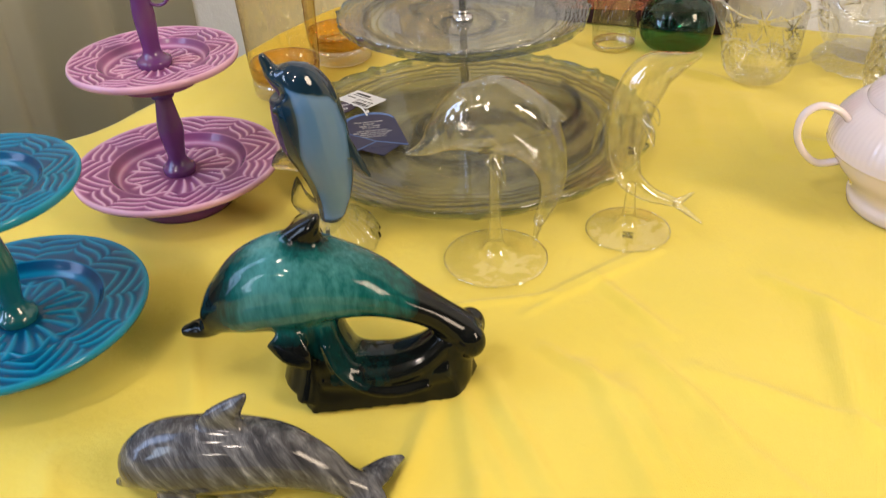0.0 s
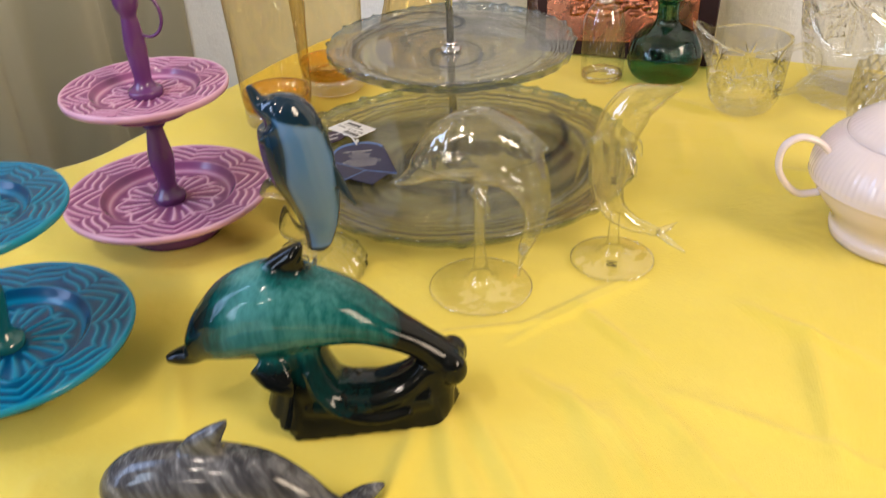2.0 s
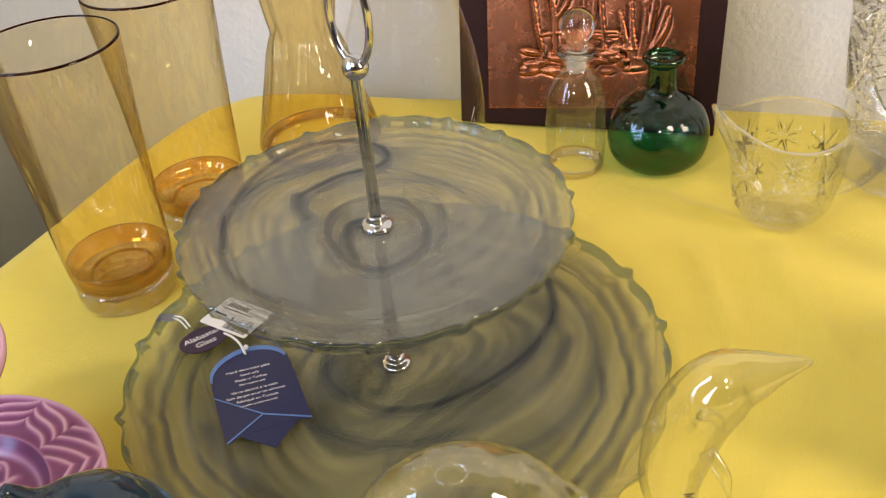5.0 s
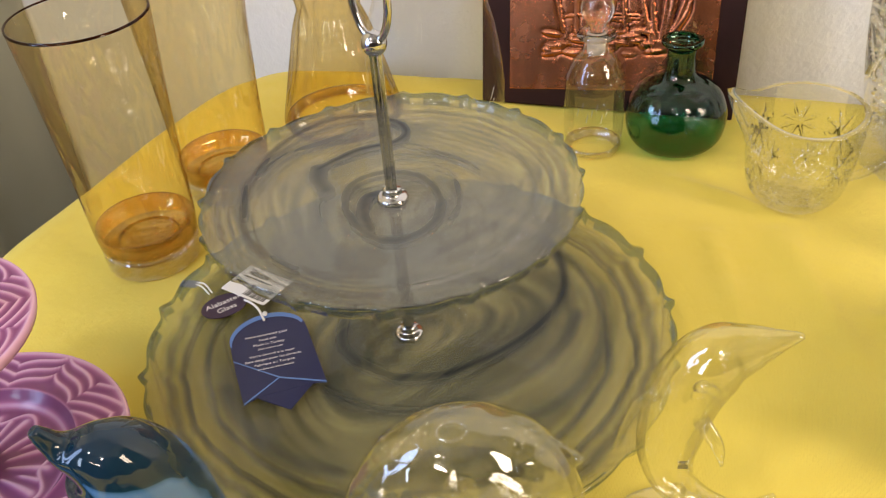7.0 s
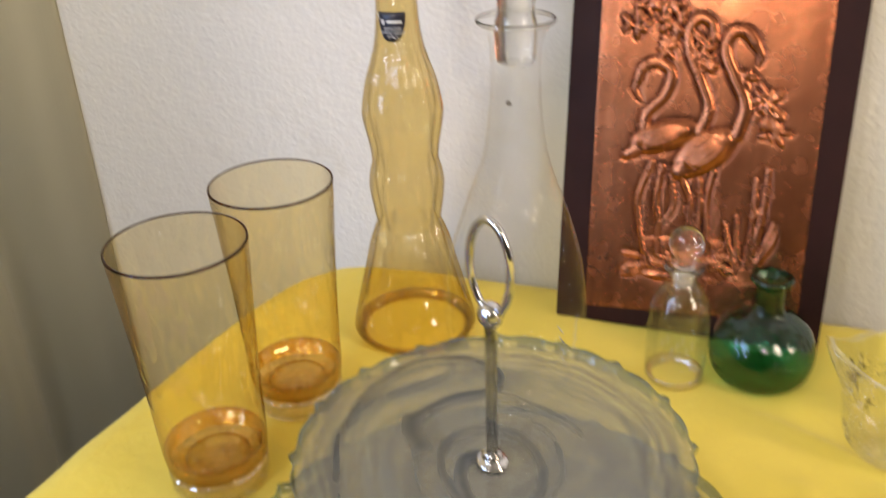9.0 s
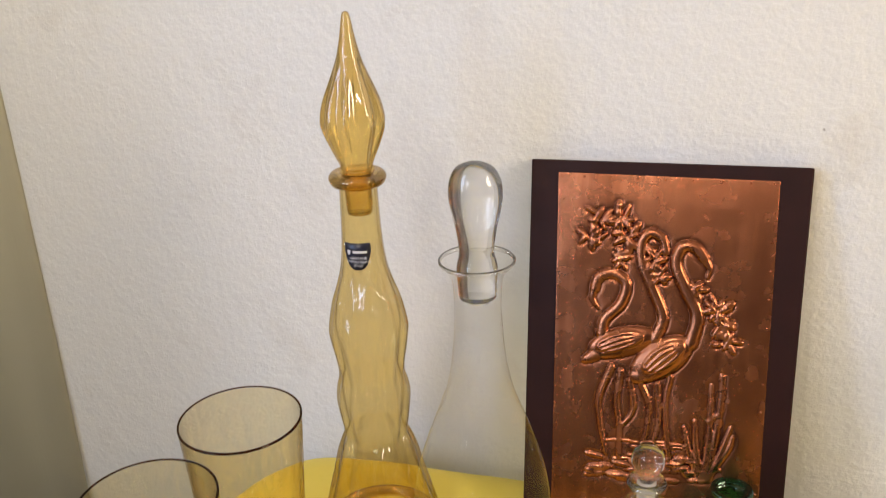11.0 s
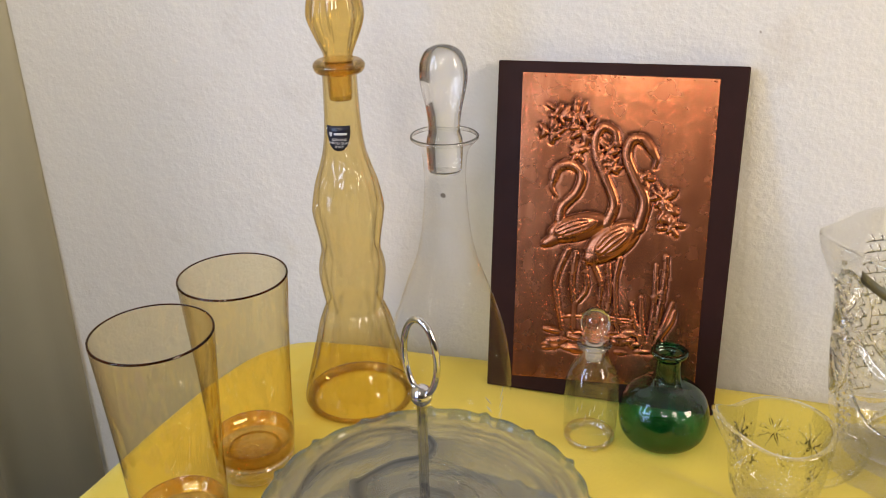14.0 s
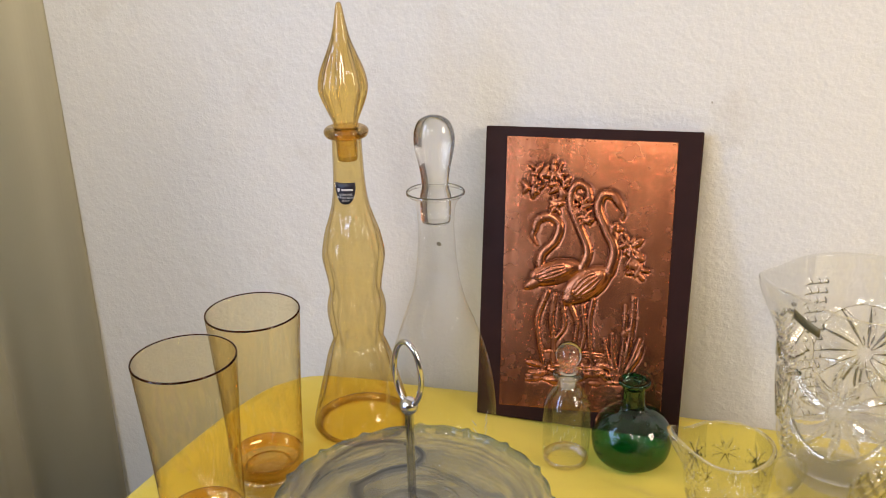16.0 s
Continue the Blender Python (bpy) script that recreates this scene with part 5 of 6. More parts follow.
def pottery_dolphin():
    bm = bmesh.new()
    body_of([(-0.115, 0, 0.0425, 0.0025, 0.0035), (-0.107, 0, 0.0440, 0.0050, 0.0064), (-0.098, 0, 0.0465, 0.0062, 0.0090), (-0.091, 0, 0.0545, 0.0122, 0.0140), (-0.080, 0, 0.0630, 0.0194, 0.0205), (-0.062, 0, 0.0725, 0.0270, 0.0255), (-0.042, 0, 0.0775, 0.0290, 0.0275), (-0.022, 0, 0.0765, 0.0225, 0.0250), (-0.002, 0, 0.0715, 0.0165, 0.0210), (0.016, 0, 0.0620, 0.0112, 0.0160), (0.034, 0, 0.0505, 0.0092, 0.0120), (0.049, 0, 0.0370, 0.0105, 0.0130), (0.057, 0, 0.0320, 0.0080, 0.0110)], bm)
    fin([(-0.068, 0.090), (-0.052, 0.105), (-0.036, 0.1155), (-0.0255, 0.1185), (-0.0262, 0.106), (-0.017, 0.085)], 0, 0, 0.0068, bm)
    # side fins
    for s in (-1, 1):
        sweep(glide([(-0.055, s * 0.019, 0.053, 0.0095, 0.0040), (-0.047, s * 0.024, 0.047, 0.0100, 0.0036), (-0.041, s * 0.027, 0.041, 0.0070, 0.0030), (-0.037, s * 0.027, 0.035, 0.0022, 0.0020)], 5), 16, (0, 1, 0.3 * s), bm, False)
    # the angular rock it rides on
    rock = slab([(-0.062, 0.004), (-0.040, -0.028), (0.046, -0.018), (0.057, 0.010), (0.040, 0.024), (-0.042, 0.024)], 0.0, 0.017)
    for v in rock.verts:
        if v.co.z > 0.006:
            v.co.x, v.co.y = v.co.x * 0.90 + 0.002, v.co.y * 0.82
    me = bpy.data.meshes.new("rock")
    rock.to_mesh(me)
    rock.free()
    bm.from_mesh(me)
    bpy.data.meshes.remove(me)
    sweep(glide([(-0.045, -0.002, 0.010, 0.014, 0.022), (-0.043, -0.001, 0.026, 0.011, 0.018), (-0.040, 0, 0.040, 0.014, 0.020), (-0.036, 0, 0.058, 0.018, 0.020)], 5), 18, (0, 1, 0), bm, False)
    sweep(glide([(-0.042, -0.022, 0.006, 0.008, 0.007), (-0.039, -0.018, 0.022, 0.006, 0.006), (-0.036, -0.015, 0.040, 0.006, 0.006)], 5), 12, (0, 1, 0), bm, False)
    # the wave under the hollow
    sweep(glide([(-0.031, -0.004, 0.056, 0.010, 0.015), (-0.0245, -0.007, 0.038, 0.0095, 0.017), (-0.014, -0.008, 0.0245, 0.0080, 0.018), (0.006, -0.006, 0.0200, 0.0090, 0.018), (0.025, -0.003, 0.0245, 0.0090, 0.016), (0.038, 0, 0.034, 0.0080, 0.013)], 6), 18, (0, 1, 0), bm, False)
    sweep(glide([(-0.028, -0.020, 0.046, 0.003, 0.004), (-0.022, -0.024, 0.030, 0.0032, 0.004), (-0.008, -0.025, 0.017, 0.0032, 0.004), (0.010, -0.023, 0.012, 0.003, 0.004), (0.028, -0.018, 0.013, 0.003, 0.004)], 6), 12, (0, 1, 0), bm, False)
    sweep(glide([(0.040, 0, 0.004, 0.013, 0.015), (0.041, 0, 0.018, 0.013, 0.014), (0.043, 0, 0.036, 0.013, 0.013)], 4), 18, (0, 1, 0), bm, False)
    ball(bm, (-0.020, -0.002, 0.011), (0.016, 0.015, 0.011))
    ball(bm, (-0.031, -0.005, 0.030), (0.014, 0.019, 0.026))
    sweep(glide([(-0.034, -0.006, 0.020, 0.012, 0.019), (0.004, -0.004, 0.014, 0.011, 0.018), (0.040, -0.002, 0.018, 0.012, 0.016)], 4), 16, (0, 1, 0), bm, False)
    ball(bm, (0.028, -0.001, 0.012), (0.016, 0.014, 0.011))
    # tail flukes curled at the end
    ball(bm, (0.0525, -0.007, 0.0350), (0.0095, 0.0085, 0.0110))
    ball(bm, (0.0525, 0.009, 0.0350), (0.0095, 0.0085, 0.0110))
    bm = fuse(bm, 0.0012, 11)
    for v in bm.verts:
        v.co.z = max(v.co.z, 0.0)
    ob = part("dolphin_figurine", bm, M_POT)
    co = coords_of(ob)
    x, y, z = co.T
    g = 0.80 - 0.80 * step(-0.066, -0.100, x + 0.35 * (0.07 - z)) - 0.95 * step(0.018, 0.034, x) * (1 - step(0.049, 0.055, x)) * step(0.020, 0.034, z)
    g -= 0.95 * step(0.020, 0.011, z) + 0.85 * step(0.040, 0.030, z) * step(-0.026, -0.034, x)
    g -= 0.85 * step(0.094, 0.106, z + 0.10 * x) * step(-0.054, -0.042, x)
    g -= 0.48 * step(0.068, 0.048, z) * step(-0.075, -0.055, x)
    g += 0.12 * step(0.074, 0.092, z) * step(-0.03, -0.05, x)
    g -= 0.20 * step(-0.03, 0.02, x)
    g -= 0.40 * step(0.021, 0.027, np.abs(y)) * step(0.056, 0.044, z) * step(-0.028, -0.034, x)
    store(ob, "glaze", g)
    ob.matrix_world = pose(-0.0915, 0.456, TOP, 0, 0, 22)
    return tagged(ob, "glossy teal and black glazed pottery dolphin on a rock base", "figurine")


def marble_dolphin():
    bm = bmesh.new()
    body_of([(-0.077, 0, 0.0065, 0.0015, 0.0020), (-0.071, 0, 0.0090, 0.0042, 0.0052), (-0.0645, 0, 0.0150, 0.0092, 0.0105), (-0.057, 0, 0.0225, 0.0158, 0.0152), (-0.045, 0, 0.0275, 0.0202, 0.0182), (-0.026, 0, 0.0300, 0.0215, 0.0195), (-0.006, 0, 0.0315, 0.0205, 0.0190), (0.014, 0, 0.0310, 0.0175, 0.0165), (0.032, 0, 0.0240, 0.0130, 0.0125), (0.046, 0, 0.0150, 0.0085, 0.0090), (0.056, 0, 0.0105, 0.0060, 0.0075), (0.062, 0, 0.0095, 0.0045, 0.0060)], bm)
    fin([(-0.028, 0.046), (-0.018, 0.060), (0.001, 0.0715), (0.0045, 0.0700), (-0.001, 0.057), (-0.001, 0.044)], 0, 0, 0.0042, bm)
    # tail flukes: one back, one towards the front
    sweep(glide([(0.054, 0, 0.0110, 0.0050, 0.0085), (0.061, 0.008, 0.0105, 0.0042, 0.0085), (0.066, 0.016, 0.0095, 0.0032, 0.0062), (0.074, 0.023, 0.0090, 0.0012, 0.0018)], 5), 14, (1, -0.3, 0), bm, False)
    sweep(glide([(0.054, 0, 0.0105, 0.0050, 0.0085), (0.057, -0.005, 0.0085, 0.0045, 0.0100), (0.062, -0.010, 0.0060, 0.0038, 0.0095), (0.069, -0.015, 0.0040, 0.0015, 0.0050)], 5), 14, (1, 0.2, 0), bm, False)
    for s in (-1, 1):
        sweep(glide([(-0.040, s * 0.011, 0.014, 0.0050, 0.0100), (-0.037, s * 0.016, 0.0070, 0.0040, 0.0100), (-0.031, s * 0.020, 0.0030, 0.0028, 0.0080), (-0.024, s * 0.023, 0.0020, 0.0012, 0.0030)], 5), 14, (1, 0, 0), bm, False)
    ball(bm, (-0.008, 0, 0.014), (0.022, 0.012, 0.0142))
    bm = fuse(bm, 0.0012, 4)
    for v in bm.verts:
        v.co.z = max(v.co.z, 0.0)
    ob = part("dolphin_figurine", bm, M_MARBLE)
    ob.matrix_world = pose(-0.1145, 0.353, TOP, 0, 0, 17.5)
    return tagged(ob, "polished grey streaked marble dolphin lying on the cloth", "figurine")


def cased_dolphin():
    bm = bmesh.new()
    body_of([(-0.0150, 0, 0.1620, 0.0022, 0.0026), (-0.0136, 0, 0.1570, 0.0036, 0.0040), (-0.0118, 0, 0.1515, 0.0048, 0.0056), (-0.0088, 0, 0.1475, 0.0078, 0.0086), (-0.0012, 0, 0.1432, 0.0146, 0.0140), (0.0036, 0, 0.1378, 0.0196, 0.0180), (0.0058, 0, 0.1264, 0.0228, 0.0212), (0.0069, 0, 0.1087, 0.0243, 0.0222), (0.0081, 0, 0.0933, 0.0240, 0.0220), (0.0111, 0, 0.0773, 0.0210, 0.0200), (0.0126, 0, 0.0607, 0.0174, 0.0170), (0.0122, 0, 0.0434, 0.0137, 0.0138), (0.0098, 0, 0.0270, 0.0100, 0.0104), (0.0080, 0, 0.0180, 0.0082, 0.0086)], bm)
    for s in (-1, 1):
        ball(bm, (-0.0105, s * 0.0150, 0.1260), (0.0024, 0.0022, 0.0024), seg=12)
    fin([(0.019, 0.108), (0.0300, 0.1035), (0.0385, 0.0850), (0.0445, 0.0660), (0.0410, 0.0672), (0.0335, 0.0790), (0.026, 0.0880)], -0.004, -0.010, 0.0026, bm)
    body = fuse(bm, 0.0011, 4)
    count = len(body.verts)
    # clear parts: tail curl, small fin and the ribbed foot
    clear = bmesh.new()
    fin([(0.002, 0.022), (-0.014, 0.026), (-0.0195, 0.034), (-0.0175, 0.047), (-0.0120, 0.0580), (-0.0085, 0.047), (-0.001, 0.038), (0.008, 0.028)], -0.002, 0.004, 0.0040, clear)
    fin([(-0.008, 0.090), (-0.0200, 0.0850), (-0.0275, 0.0695), (-0.0180, 0.0672), (-0.004, 0.066), (0.004, 0.076)], -0.004, 0.002, 0.0042, clear)
    clear = fuse(clear, 0.0013, 3)
    dome = glide([(0.0345, 0.002), (0.0355, 0.006), (0.0335, 0.012), (0.0275, 0.019), (0.0180, 0.0245), (0.0095, 0.0265)], 5)
    first = len(clear.verts)
    lathe([(0, 0), (0.0330, 0), *dome, (0, 0.0270)], 160, lambda r, z, a, n: (r * (1 + 0.035 * math.cos(20 * a)), z), clear)
    for v in list(clear.verts)[first:]:
        v.co.x += 0.008
    for made in (body, clear):
        for v in made.verts:
            v.co.y -= 0.25 * max(0.0, v.co.z - 0.03)
    merged = bpy.data.meshes.new("clear")
    clear.to_mesh(merged)
    clear.free()
    first = len(body.faces)
    body.from_mesh(merged)
    bpy.data.meshes.remove(merged)
    body.faces.ensure_lookup_table()
    for f in body.faces[first:]:
        f.material_index = 1
    ob = part("dolphin_figurine", body, [M_CASED, M_SOLID])
    co = coords_of(ob)
    x, y, z = co.T
    levels = [0.018, 0.043, 0.061, 0.077, 0.093, 0.109, 0.126, 0.138, 0.1435, 0.152]
    mid = np.interp(z, levels, [0.0080, 0.0122, 0.0126, 0.0111, 0.0081, 0.0069, 0.0058, 0.0036, -0.0012, -0.0118])
    wide = np.interp(z, levels, [0.0082, 0.0137, 0.0174, 0.0210, 0.0240, 0.0243, 0.0228, 0.0196, 0.0146, 0.0048])
    u = (x - mid) / wide
    dark = -0.40 + 0.34 * step(0.070, 0.125, z)
    core = 0.15 + 0.75 * step(dark - 0.12, dark + 0.12, u) * (1 - step(0.92, 1.04, u)) * step(0.022, 0.028, z) * (1 - step(-0.003, 0.003, z - 0.1435 + 0.010 * np.clip(u, 0, 1)))
    core = np.where(z > 0.1626, 0.0, np.maximum(core, 0.14))
    core[count:] = 0.3
    store(ob, "core", core)
    ob.matrix_world = pose(-0.2025, 0.580, TOP, 0, 0, 20)
    return tagged(ob, "blue cased art-glass dolphin leaping from a clear ribbed foot", "figurine")


def wine_foot(bm, radius, stem_top, stem_r):
    prof = glide([(radius, 0.0008), (radius * 0.98, 0.0018), (radius * 0.6, 0.0030), (radius * 0.30, 0.0065), (radius * 0.18, 0.014), (stem_r * 1.2, 0.026), (stem_r, 0.040), (stem_r, stem_top)], 5)
    keep = [(r, z) for r, z in prof if z <= stem_top]
    lathe([(radius + 0.0007 * math.cos(a), 0.0008 + 0.0007 * math.sin(a)) for a in np.linspace(0, 2 * math.pi, 9)], 72, None, bm)
    return lathe([(radius, 0.0), (radius * 1.004, 0.0004), *keep], 56, None, bm)


def dot_sticker(bm, at, normal_deg, w, h):
    """A clear sticker with four short lines of black print."""
    c, s = math.cos(radians(normal_deg)), math.sin(radians(normal_deg))
    rows = [[bm.verts.new((at[0] - s * u * w, at[1] + c * u * w, at[2] + v * h)) for u in (-1, -0.5, 0.5, 1)] for v in (1, 0.68, 0.48, 0.16, -0.04, -0.36, -0.56, -0.88)]
    for k in range(7):
        for i in range(3):
            f = bm.faces.new((rows[k][i], rows[k][i + 1], rows[k + 1][i + 1], rows[k + 1][i]))
            f.material_index = 1 if k % 2 == 0 and (i == 1 or k != 2) else 0


def leaping_dolphin():
    bm = bmesh.new()
    body_of([(-0.0600, 0, 0.0870, 0.0012, 0.0015), (-0.0520, 0, 0.0885, 0.0034, 0.0038), (-0.0430, 0, 0.0930, 0.0072, 0.0080), (-0.0340, 0, 0.1005, 0.0132, 0.0132), (-0.0190, 0, 0.1090, 0.0222, 0.0202), (0.0000, 0, 0.1120, 0.0272, 0.0232), (0.0180, 0, 0.1050, 0.0242, 0.0212), (0.0315, 0, 0.0890, 0.0168, 0.0168), (0.0388, 0, 0.0675, 0.0103, 0.0112), (0.0368, 0, 0.0465, 0.0065, 0.0068), (0.0298, 0, 0.0280, 0.0039, 0.0046)], bm)
    fin([(0.022, 0.124), (0.034, 0.1225), (0.0470, 0.1100), (0.0450, 0.1065), (0.033, 0.107)], 0, 0, 0.0032, bm)
    body = fuse(bm, 0.0012, 5)
    solid = bmesh.new()
    sweep(glide([(0.031, 0, 0.032, 0.0035, 0.0045), (0.0285, -0.004, 0.022, 0.0018, 0.0055), (0.0270, -0.009, 0.014, 0.0010, 0.0020)], 5), 10, (0, 1, 0), solid, False)
    sweep(glide([(0.031, 0, 0.032, 0.0030, 0.0040), (0.0320, 0.006, 0.024, 0.0018, 0.0050), (0.0330, 0.012, 0.018, 0.0010, 0.0020)], 5), 10, (0, 1, 0), solid, False)
    for s in (-1, 1):
        sweep(glide([(-0.004, s * 0.012, 0.088, 0.0050, 0.0030), (0.003, s * 0.017, 0.079, 0.0035, 0.0025), (0.006, s * 0.018, 0.068, 0.0010, 0.0012)], 5), 10, (0, 1, 0), solid, False)
    for a in (-0.020, -0.003):
        sweep([(a + 0.0055 * math.cos(q), -0.006 + 0.0045 * math.sin(q), 0.1394 if a > -0.01 else 0.1308, 0.0005, 0.0005) for q in np.linspace(0, 2 * math.pi, 20)], 6, (0, 0, 1), solid, False)
    wine_foot(solid, 0.0372, 0.084, 0.0040)
    me = bpy.data.meshes.new("solid")
    solid.to_mesh(me)
    solid.free()
    body.from_mesh(me)
    bpy.data.meshes.remove(me)
    dot_sticker(body, (-0.0060, -0.0222, 0.0985), -90, 0.0050, 0.0026)
    ob = part("dolphin_figurine", body, [M_BLOWN, M_INK])
    ob.matrix_world = pose(-0.0725, 0.602, TOP, 0, 0, 22)
    return tagged(ob, "blown clear glass dolphin arching over a stemmed foot", "figurine")


def rising_dolphin():
    bm = bmesh.new()
    body_of([(0.0385, 0, 0.1410, 0.0013, 0.0017), (0.0300, 0, 0.1372, 0.0046, 0.0052), (0.0200, 0, 0.1325, 0.0092, 0.0102), (0.0080, 0, 0.1250, 0.0145, 0.0142), (-0.0015, 0, 0.1080, 0.0158, 0.0156), (-0.0062, 0, 0.0860, 0.0150, 0.0148), (-0.0075, 0, 0.0640, 0.0128, 0.0126), (-0.0020, 0, 0.0450, 0.0096, 0.0096), (0.0110, 0, 0.0340, 0.0065, 0.0068), (0.0240, 0, 0.0300, 0.0043, 0.0049), (0.0330, 0, 0.0280, 0.0030, 0.0040)], bm)
    body = fuse(bm, 0.0011, 5)
    solid = bmesh.new()
    sweep(glide([(0.032, 0, 0.0280, 0.0028, 0.0036), (0.041, -0.005, 0.0245, 0.0015, 0.0040), (0.053, -0.010, 0.0195, 0.0007, 0.0012)], 5), 10, (0, 1, 0), solid, False)
    sweep(glide([(0.032, 0, 0.0280, 0.0028, 0.0036), (0.038, 0.005, 0.0300, 0.0015, 0.0040), (0.044, 0.009, 0.0330, 0.0007, 0.0012)], 5), 10, (0, 1, 0), solid, False)
    sweep(glide([(-0.014, 0, 0.102, 0.0035, 0.0025), (-0.022, 0, 0.092, 0.0030, 0.0020), (-0.027, 0, 0.077, 0.0018, 0.0014), (-0.0305, 0, 0.062, 0.0008, 0.0008)], 5), 10, (0, 1, 0), solid, False)
    for s in (-1, 1):
        sweep(glide([(0.004, s * 0.010, 0.098, 0.0040, 0.0025), (0.011, s * 0.015, 0.090, 0.0030, 0.0020), (0.014, s * 0.017, 0.080, 0.0008, 0.0010)], 5), 10, (0, 1, 0), solid, False)
    wine_foot(solid, 0.0310, 0.040, 0.0034)
    me = bpy.data.meshes.new("solid")
    solid.to_mesh(me)
    solid.free()
    body.from_mesh(me)
    bpy.data.meshes.remove(me)
    dot_sticker(body, (-0.0010, -0.0136, 0.0730), -80, 0.0022, 0.0026)
    dot_sticker(body, (0.0020, -0.0165, 0.0060), -90, 0.0040, 0.0026)
    ob = part("dolphin_figurine", body, [M_BLOWN, M_INK])
    ob.matrix_world = pose(0.0085, 0.669, TOP, 0, 0, 5)
    return tagged(ob, "blown clear glass dolphin rising from a round foot", "figurine")


pottery_dolphin()
marble_dolphin()
cased_dolphin()
leaping_dolphin()
rising_dolphin()


# ---- embossed copper plaque ----
def stroke_height(px, py, points, w0, w1):
    """Height of a rounded ridge along a smooth line, as arrays over the sheet."""
    p = glide(points, 8)
    best = np.zeros_like(px)
    for i in range(len(p) - 1):
        a, b = p[i], p[i + 1]
        d = b - a
        t = np.clip(((px - a[0]) * d[0] + (py - a[1]) * d[1]) / (d @ d + 1e-12), 0, 1)
        far = np.hypot(px - a[0] - t * d[0], py - a[1] - t * d[1])
        s = (i + 0.5) / (len(p) - 1)
        w = w0 + (w1 - w0) * s
        best = np.maximum(best, np.sqrt(np.clip(1 - (far / w) ** 2, 0, 1)) * w)
    return best


def oval_height(px, py, cx, cy, rx, ry, deg, h):
    c, s = math.cos(radians(deg)), math.sin(radians(deg))
    u, v = ((px - cx) * c + (py - cy) * s) / rx, (-(px - cx) * s + (py - cy) * c) / ry
    return np.sqrt(np.clip(1 - u * u - v * v, 0, 1)) * h


def skewed(u, v, low_left, low_right, high_left, high_right):
    """Places u across and v up, both from 0 to 1, inside four corners."""
    return tuple((1 - v) * ((1 - u) * low_left[k] + u * low_right[k]) + v * ((1 - u) * high_left[k] + u * high_right[k]) for k in (0, 1))


def plaque():
    CW, CH = 0.1775, 0.293
    corners = (-0.0835, 0.0135), (0.0908, 0.0234), (-0.0952, 0.3102), (0.0850, 0.3122)
    t = thing("copper_plaque", -0.067, 1.098, TOP, 0, "embossed copper relief on dark wood leaning against the wall", "plaque")
    t.matrix_world = pose(-0.0915, 1.0940, TOP + 0.0020, -16.1, 0, 0)
    # the hand-cut board and its sheet are a little out of square
    board = box(-0.5, 0.5, 0.0, 0.016, 0.0, 1.0)
    for v in board.verts:
        v.co.x, v.co.z = skewed(v.co.x + 0.5, v.co.z, (-0.109, 0.0), (0.110, 0.0), (-0.1195, 0.3204), (0.110, 0.3241))
    bmesh.ops.bevel(board, geom=list(board.edges), offset=0.0015, segments=2, affect="EDGES", profile=0.5)
    part("board", board, M_BOARD, t, "dark mahogany-stained backing board", smooth=False)
    nx, nz = 200, 330
    gx, gz = np.meshgrid(np.linspace(0, 1, nx), np.linspace(0, 1, nz))
    # picture coordinates: x 0 to 1 across, y 0 to 1.67 upwards
    px, py = gx, gz * CH / CW
    h = np.zeros_like(px)
    lines = [
        ([(0.229, 0.88), (0.244, 0.95), (0.316, 1.03), (0.339, 1.13), (0.274, 1.177), (0.208, 1.150), (0.190, 1.10)], 0.026, 0.024),
        ([(0.189, 1.10), (0.180, 1.05), (0.208, 1.004)], 0.020, 0.008),
        ([(0.485, 0.87), (0.516, 0.98), (0.467, 1.105), (0.411, 1.228), (0.403, 1.325), (0.442, 1.380), (0.498, 1.355), (0.516, 1.294)], 0.028, 0.020),
        ([(0.650, 0.86), (0.673, 0.997), (0.616, 1.120), (0.567, 1.234), (0.587, 1.316), (0.648, 1.322), (0.690, 1.275)], 0.032, 0.025),
        ([(0.690, 1.275), (0.716, 1.230), (0.711, 1.185)], 0.021, 0.008),
        ([(0.283, 0.72), (0.228, 0.563), (0.236, 0.447), (0.270, 0.284)], 0.017, 0.011),
        ([(0.329, 0.70), (0.313, 0.547), (0.328, 0.451), (0.332, 0.277)], 0.016, 0.011),
        ([(0.375, 0.66), (0.394, 0.516), (0.341, 0.429)], 0.015, 0.010),
        ([(0.426, 0.65), (0.470, 0.535), (0.452, 0.341)], 0.015, 0.010),
        ([(0.502, 0.65), (0.519, 0.479), (0.491, 0.333)], 0.015, 0.010),
        ([(0.563, 0.69), (0.546, 0.538), (0.575, 0.269)], 0.016, 0.011),
        ([(0.718, 0.20), (0.669, 0.331), (0.639, 0.450)], 0.019, 0.008),
        ([(0.729, 0.20), (0.698, 0.352), (0.687, 0.486)], 0.019, 0.009),
        ([(0.737, 0.20), (0.757, 0.393), (0.758, 0.567), (0.756, 0.667)], 0.018, 0.009),
        ([(0.748, 0.20), (0.784, 0.394), (0.803, 0.588), (0.803, 0.713)], 0.018, 0.014),
        ([(0.760, 0.20), (0.815, 0.338), (0.853, 0.465)], 0.020, 0.009),
        ([(0.791, 0.27), (0.848, 0.359), (0.864, 0.420)], 0.020, 0.009),
        ([(0.755, 0.489), (0.813, 0.550)], 0.016, 0.008),
    ]
    for pts, w0, w1 in lines:
        h = np.maximum(h, stroke_height(px, py, pts, w0, w1))
    # the two bodies, each with a folded wing
    h = np.maximum(h, oval_height(px, py, 0.325, 0.842, 0.165, 0.072, 18, 0.046))
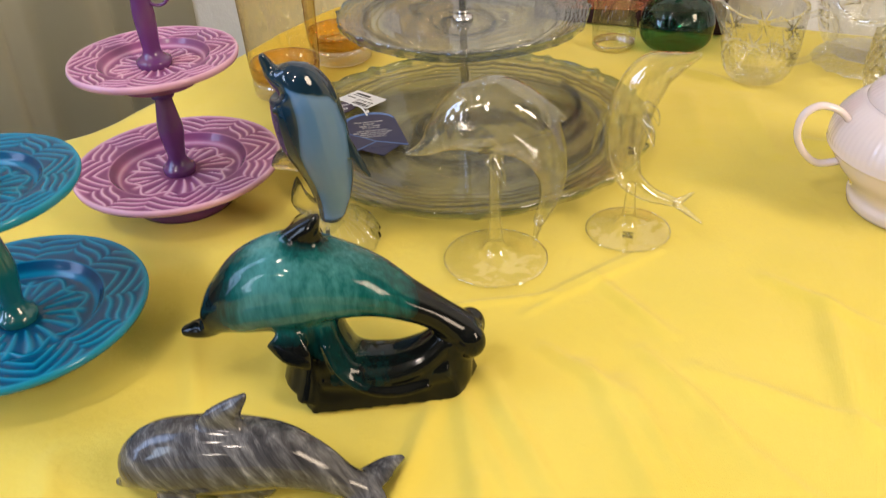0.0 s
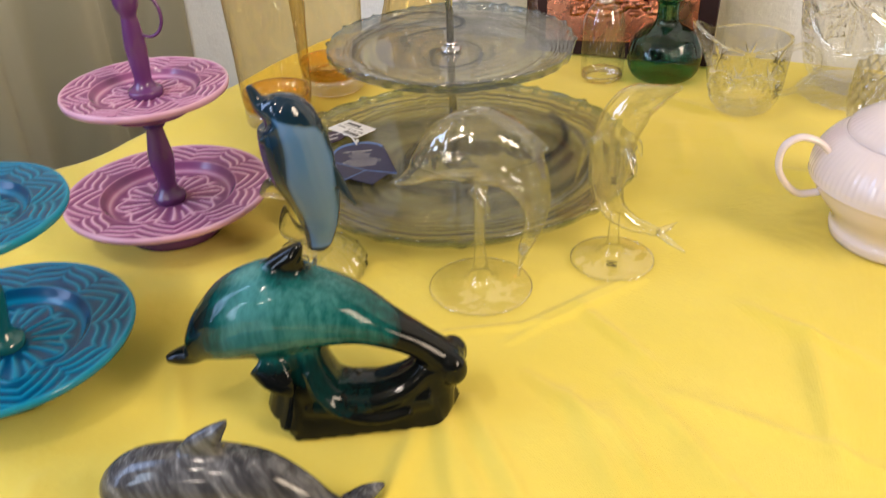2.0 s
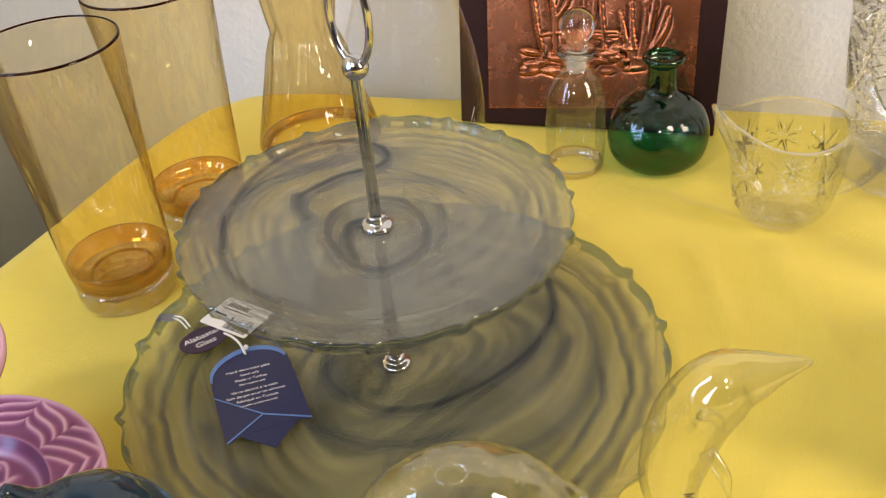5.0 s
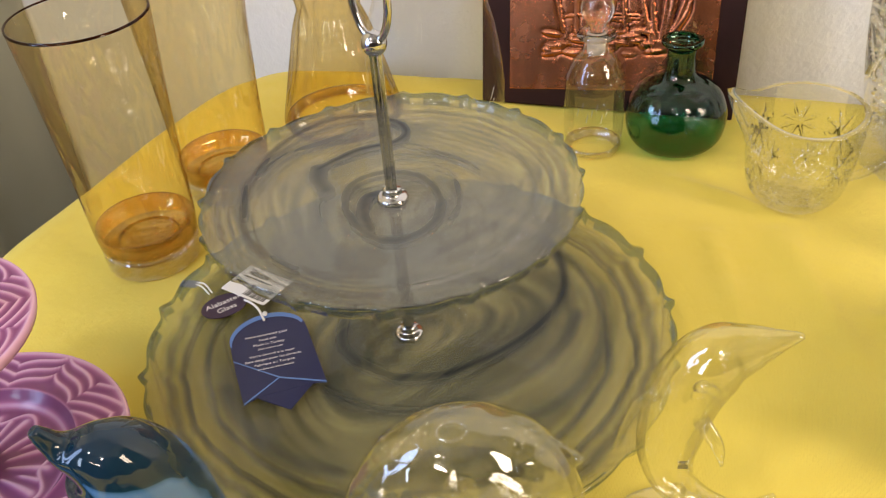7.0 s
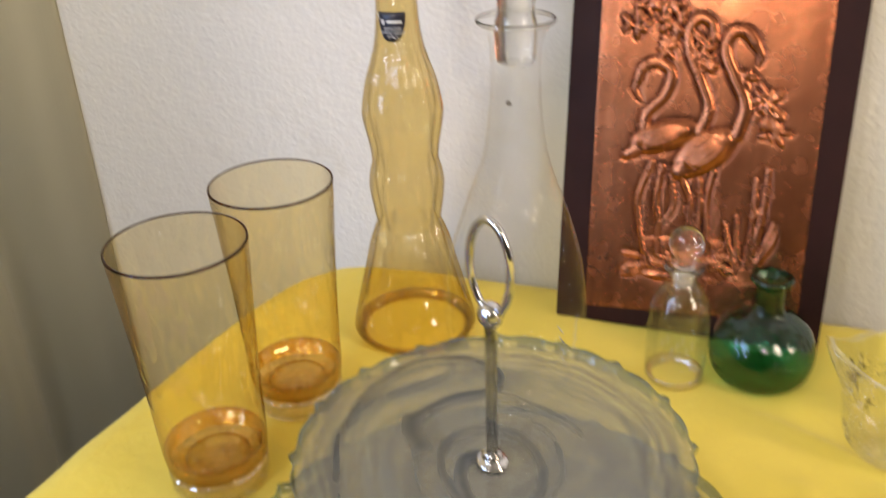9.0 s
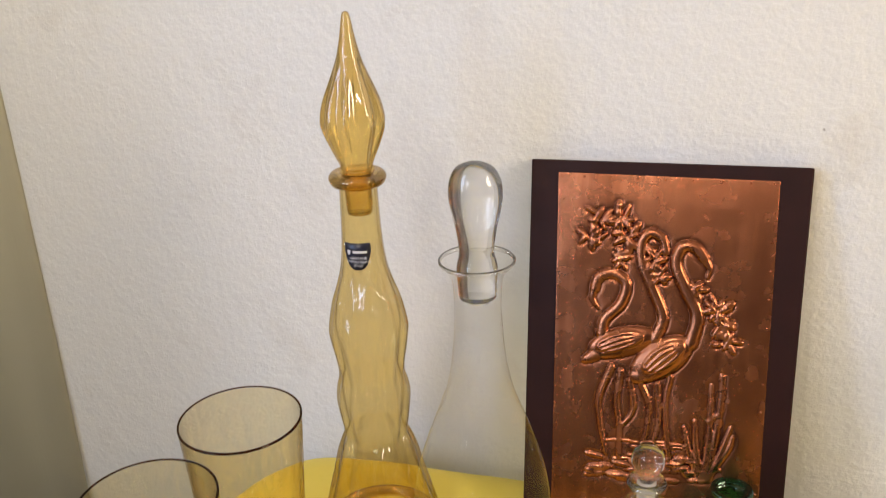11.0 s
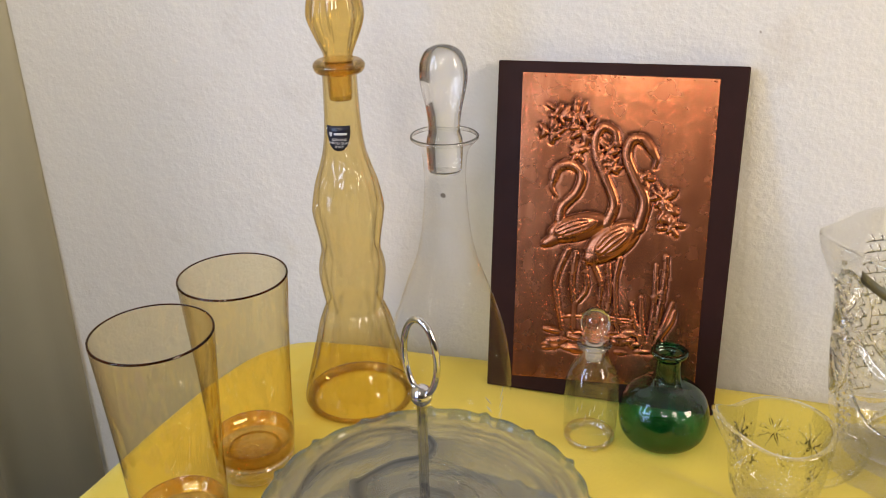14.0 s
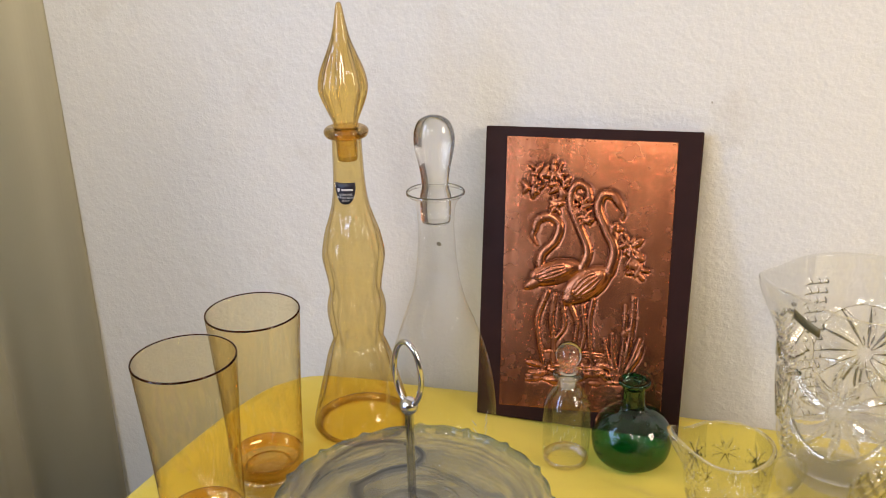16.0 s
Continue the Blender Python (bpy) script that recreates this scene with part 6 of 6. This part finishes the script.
    h = np.maximum(h, oval_height(px, py, 0.200, 0.770, 0.075, 0.030, 28, 0.030))
    h = np.maximum(h, oval_height(px, py, 0.515, 0.775, 0.165, 0.088, 36, 0.050))
    h = np.maximum(h, oval_height(px, py, 0.425, 0.690, 0.060, 0.045, 20, 0.036))
    for cx, cy, rx, ry, deg in ((0.320, 0.850, 0.120, 0.043, 18), (0.528, 0.790, 0.118, 0.052, 38)):
        wing = oval_height(px, py, cx, cy, rx, ry, deg, 1.0)
        h = np.where(wing > 0, h + 0.010 * np.minimum(1, 3 * wing), h)
        for k in range(3):
            c, q = math.cos(radians(deg)), math.sin(radians(deg))
            along = lambda u, v: (cx + u * c - v * q, cy + u * q + v * c)
            cutline = stroke_height(px, py, [along(-0.8 * rx, (k - 1) * 0.4 * ry - 0.01), along(0, (k - 1) * 0.55 * ry), along(0.55 * rx, (k - 1) * 0.35 * ry)], 0.007, 0.004)
            h = h - 1.3 * cutline
    rng = random.Random(5)
    # leaf clusters
    for cx, cy, n, rad in ((0.20, 1.43, 8, 0.06), (0.30, 1.45, 8, 0.06), (0.17, 1.345, 7, 0.05), (0.335, 1.365, 8, 0.055), (0.31, 1.25, 7, 0.04), (0.465, 1.25, 8, 0.05), (0.49, 1.18, 6, 0.04), (0.66, 1.12, 6, 0.035), (0.77, 1.03, 9, 0.055), (0.79, 0.95, 7, 0.045), (0.81, 0.885, 7, 0.045)):
        for k in range(n):
            a = 2 * math.pi * k / n + rng.uniform(-0.3, 0.3)
            d = rad * rng.uniform(0.35, 1.0)
            h = np.maximum(h, oval_height(px, py, cx + d * math.cos(a), cy + d * math.sin(a), rng.uniform(0.026, 0.045), rng.uniform(0.011, 0.019), math.degrees(a) + rng.uniform(-35, 35), rng.uniform(0.018, 0.03)))
    # pebbles and ripples
    for k in range(34):
        x = rng.uniform(0.16, 0.78)
        y = 0.17 + 0.16 * rng.random() * (1 - abs(x - 0.4))
        h = np.maximum(h, oval_height(px, py, x, y, rng.uniform(0.028, 0.06), rng.uniform(0.011, 0.022), rng.uniform(-12, 12), rng.uniform(0.014, 0.026)))
    for k in range(9):
        x, y = rng.uniform(0.12, 0.6), rng.uniform(0.24, 0.36)
        h = np.maximum(h, stroke_height(px, py, [(x, y), (x + 0.08, y + 0.008), (x + rng.uniform(0.14, 0.22), y)], 0.007, 0.005))
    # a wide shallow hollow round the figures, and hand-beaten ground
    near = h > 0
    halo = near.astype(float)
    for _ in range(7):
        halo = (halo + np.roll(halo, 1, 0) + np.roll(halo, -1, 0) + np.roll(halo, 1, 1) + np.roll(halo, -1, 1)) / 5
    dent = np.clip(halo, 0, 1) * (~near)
    ground = np.array([[noise.noise((x * 9, y * 9, 1.7)) + 0.5 * noise.noise((x * 24, y * 24, 4.0)) for x, y in zip(r1, r2)] for r1, r2 in zip(px, py)])
    height = h * CW * 0.50 - 0.0014 * dent + 0.00007 * ground
    edge = np.minimum(np.minimum(gx, 1 - gx) * CW, np.minimum(gz, 1 - gz) * CH)
    height *= np.clip(edge / 0.006, 0.0, 1.0)
    X, Zp = skewed(gx, gz, *corners)
    Y = -0.0012 - height
    verts = np.stack([X, Y, Zp], -1).reshape(-1, 3)
    idx = np.arange(nx * nz).reshape(nz, nx)
    faces = np.stack([idx[:-1, :-1], idx[:-1, 1:], idx[1:, 1:], idx[1:, :-1]], -1).reshape(-1, 4)
    me = bpy.data.meshes.new("copper_sheet")
    me.from_pydata(verts.tolist(), [], faces.tolist())
    me.polygons.foreach_set("use_smooth", [True] * len(me.polygons))
    me.materials.append(M_COPPER)
    sheet = new("copper_sheet", me)
    sheet.parent = t
    tagged(sheet, "hammered copper sheet with raised design")
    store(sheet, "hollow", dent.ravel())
    sol = sheet.modifiers.new("thick", "SOLIDIFY")
    sol.thickness, sol.offset = 0.0006, -1
    # small tacks round the edge
    bm = bmesh.new()
    ball(bm, (0, 0, 0), (0.0011, 0.0006, 0.0011), seg=8)
    first = part("tack", bm, M_COPPER, t)
    spots = [(u, k / 12) for u in (0.017, 0.983) for k in range(13)] + [(k / 8, v) for v in (0.0, 1.0) for k in range(1, 8)]
    for n, (u, v) in enumerate(spots):
        o = first if n == 0 else first.copy()
        if n:
            scene.collection.objects.link(o)
        x, z = skewed(u, 0.010 + 0.980 * v, *corners)
        o.location = (x, -0.0016, z)
    return t


plaque()
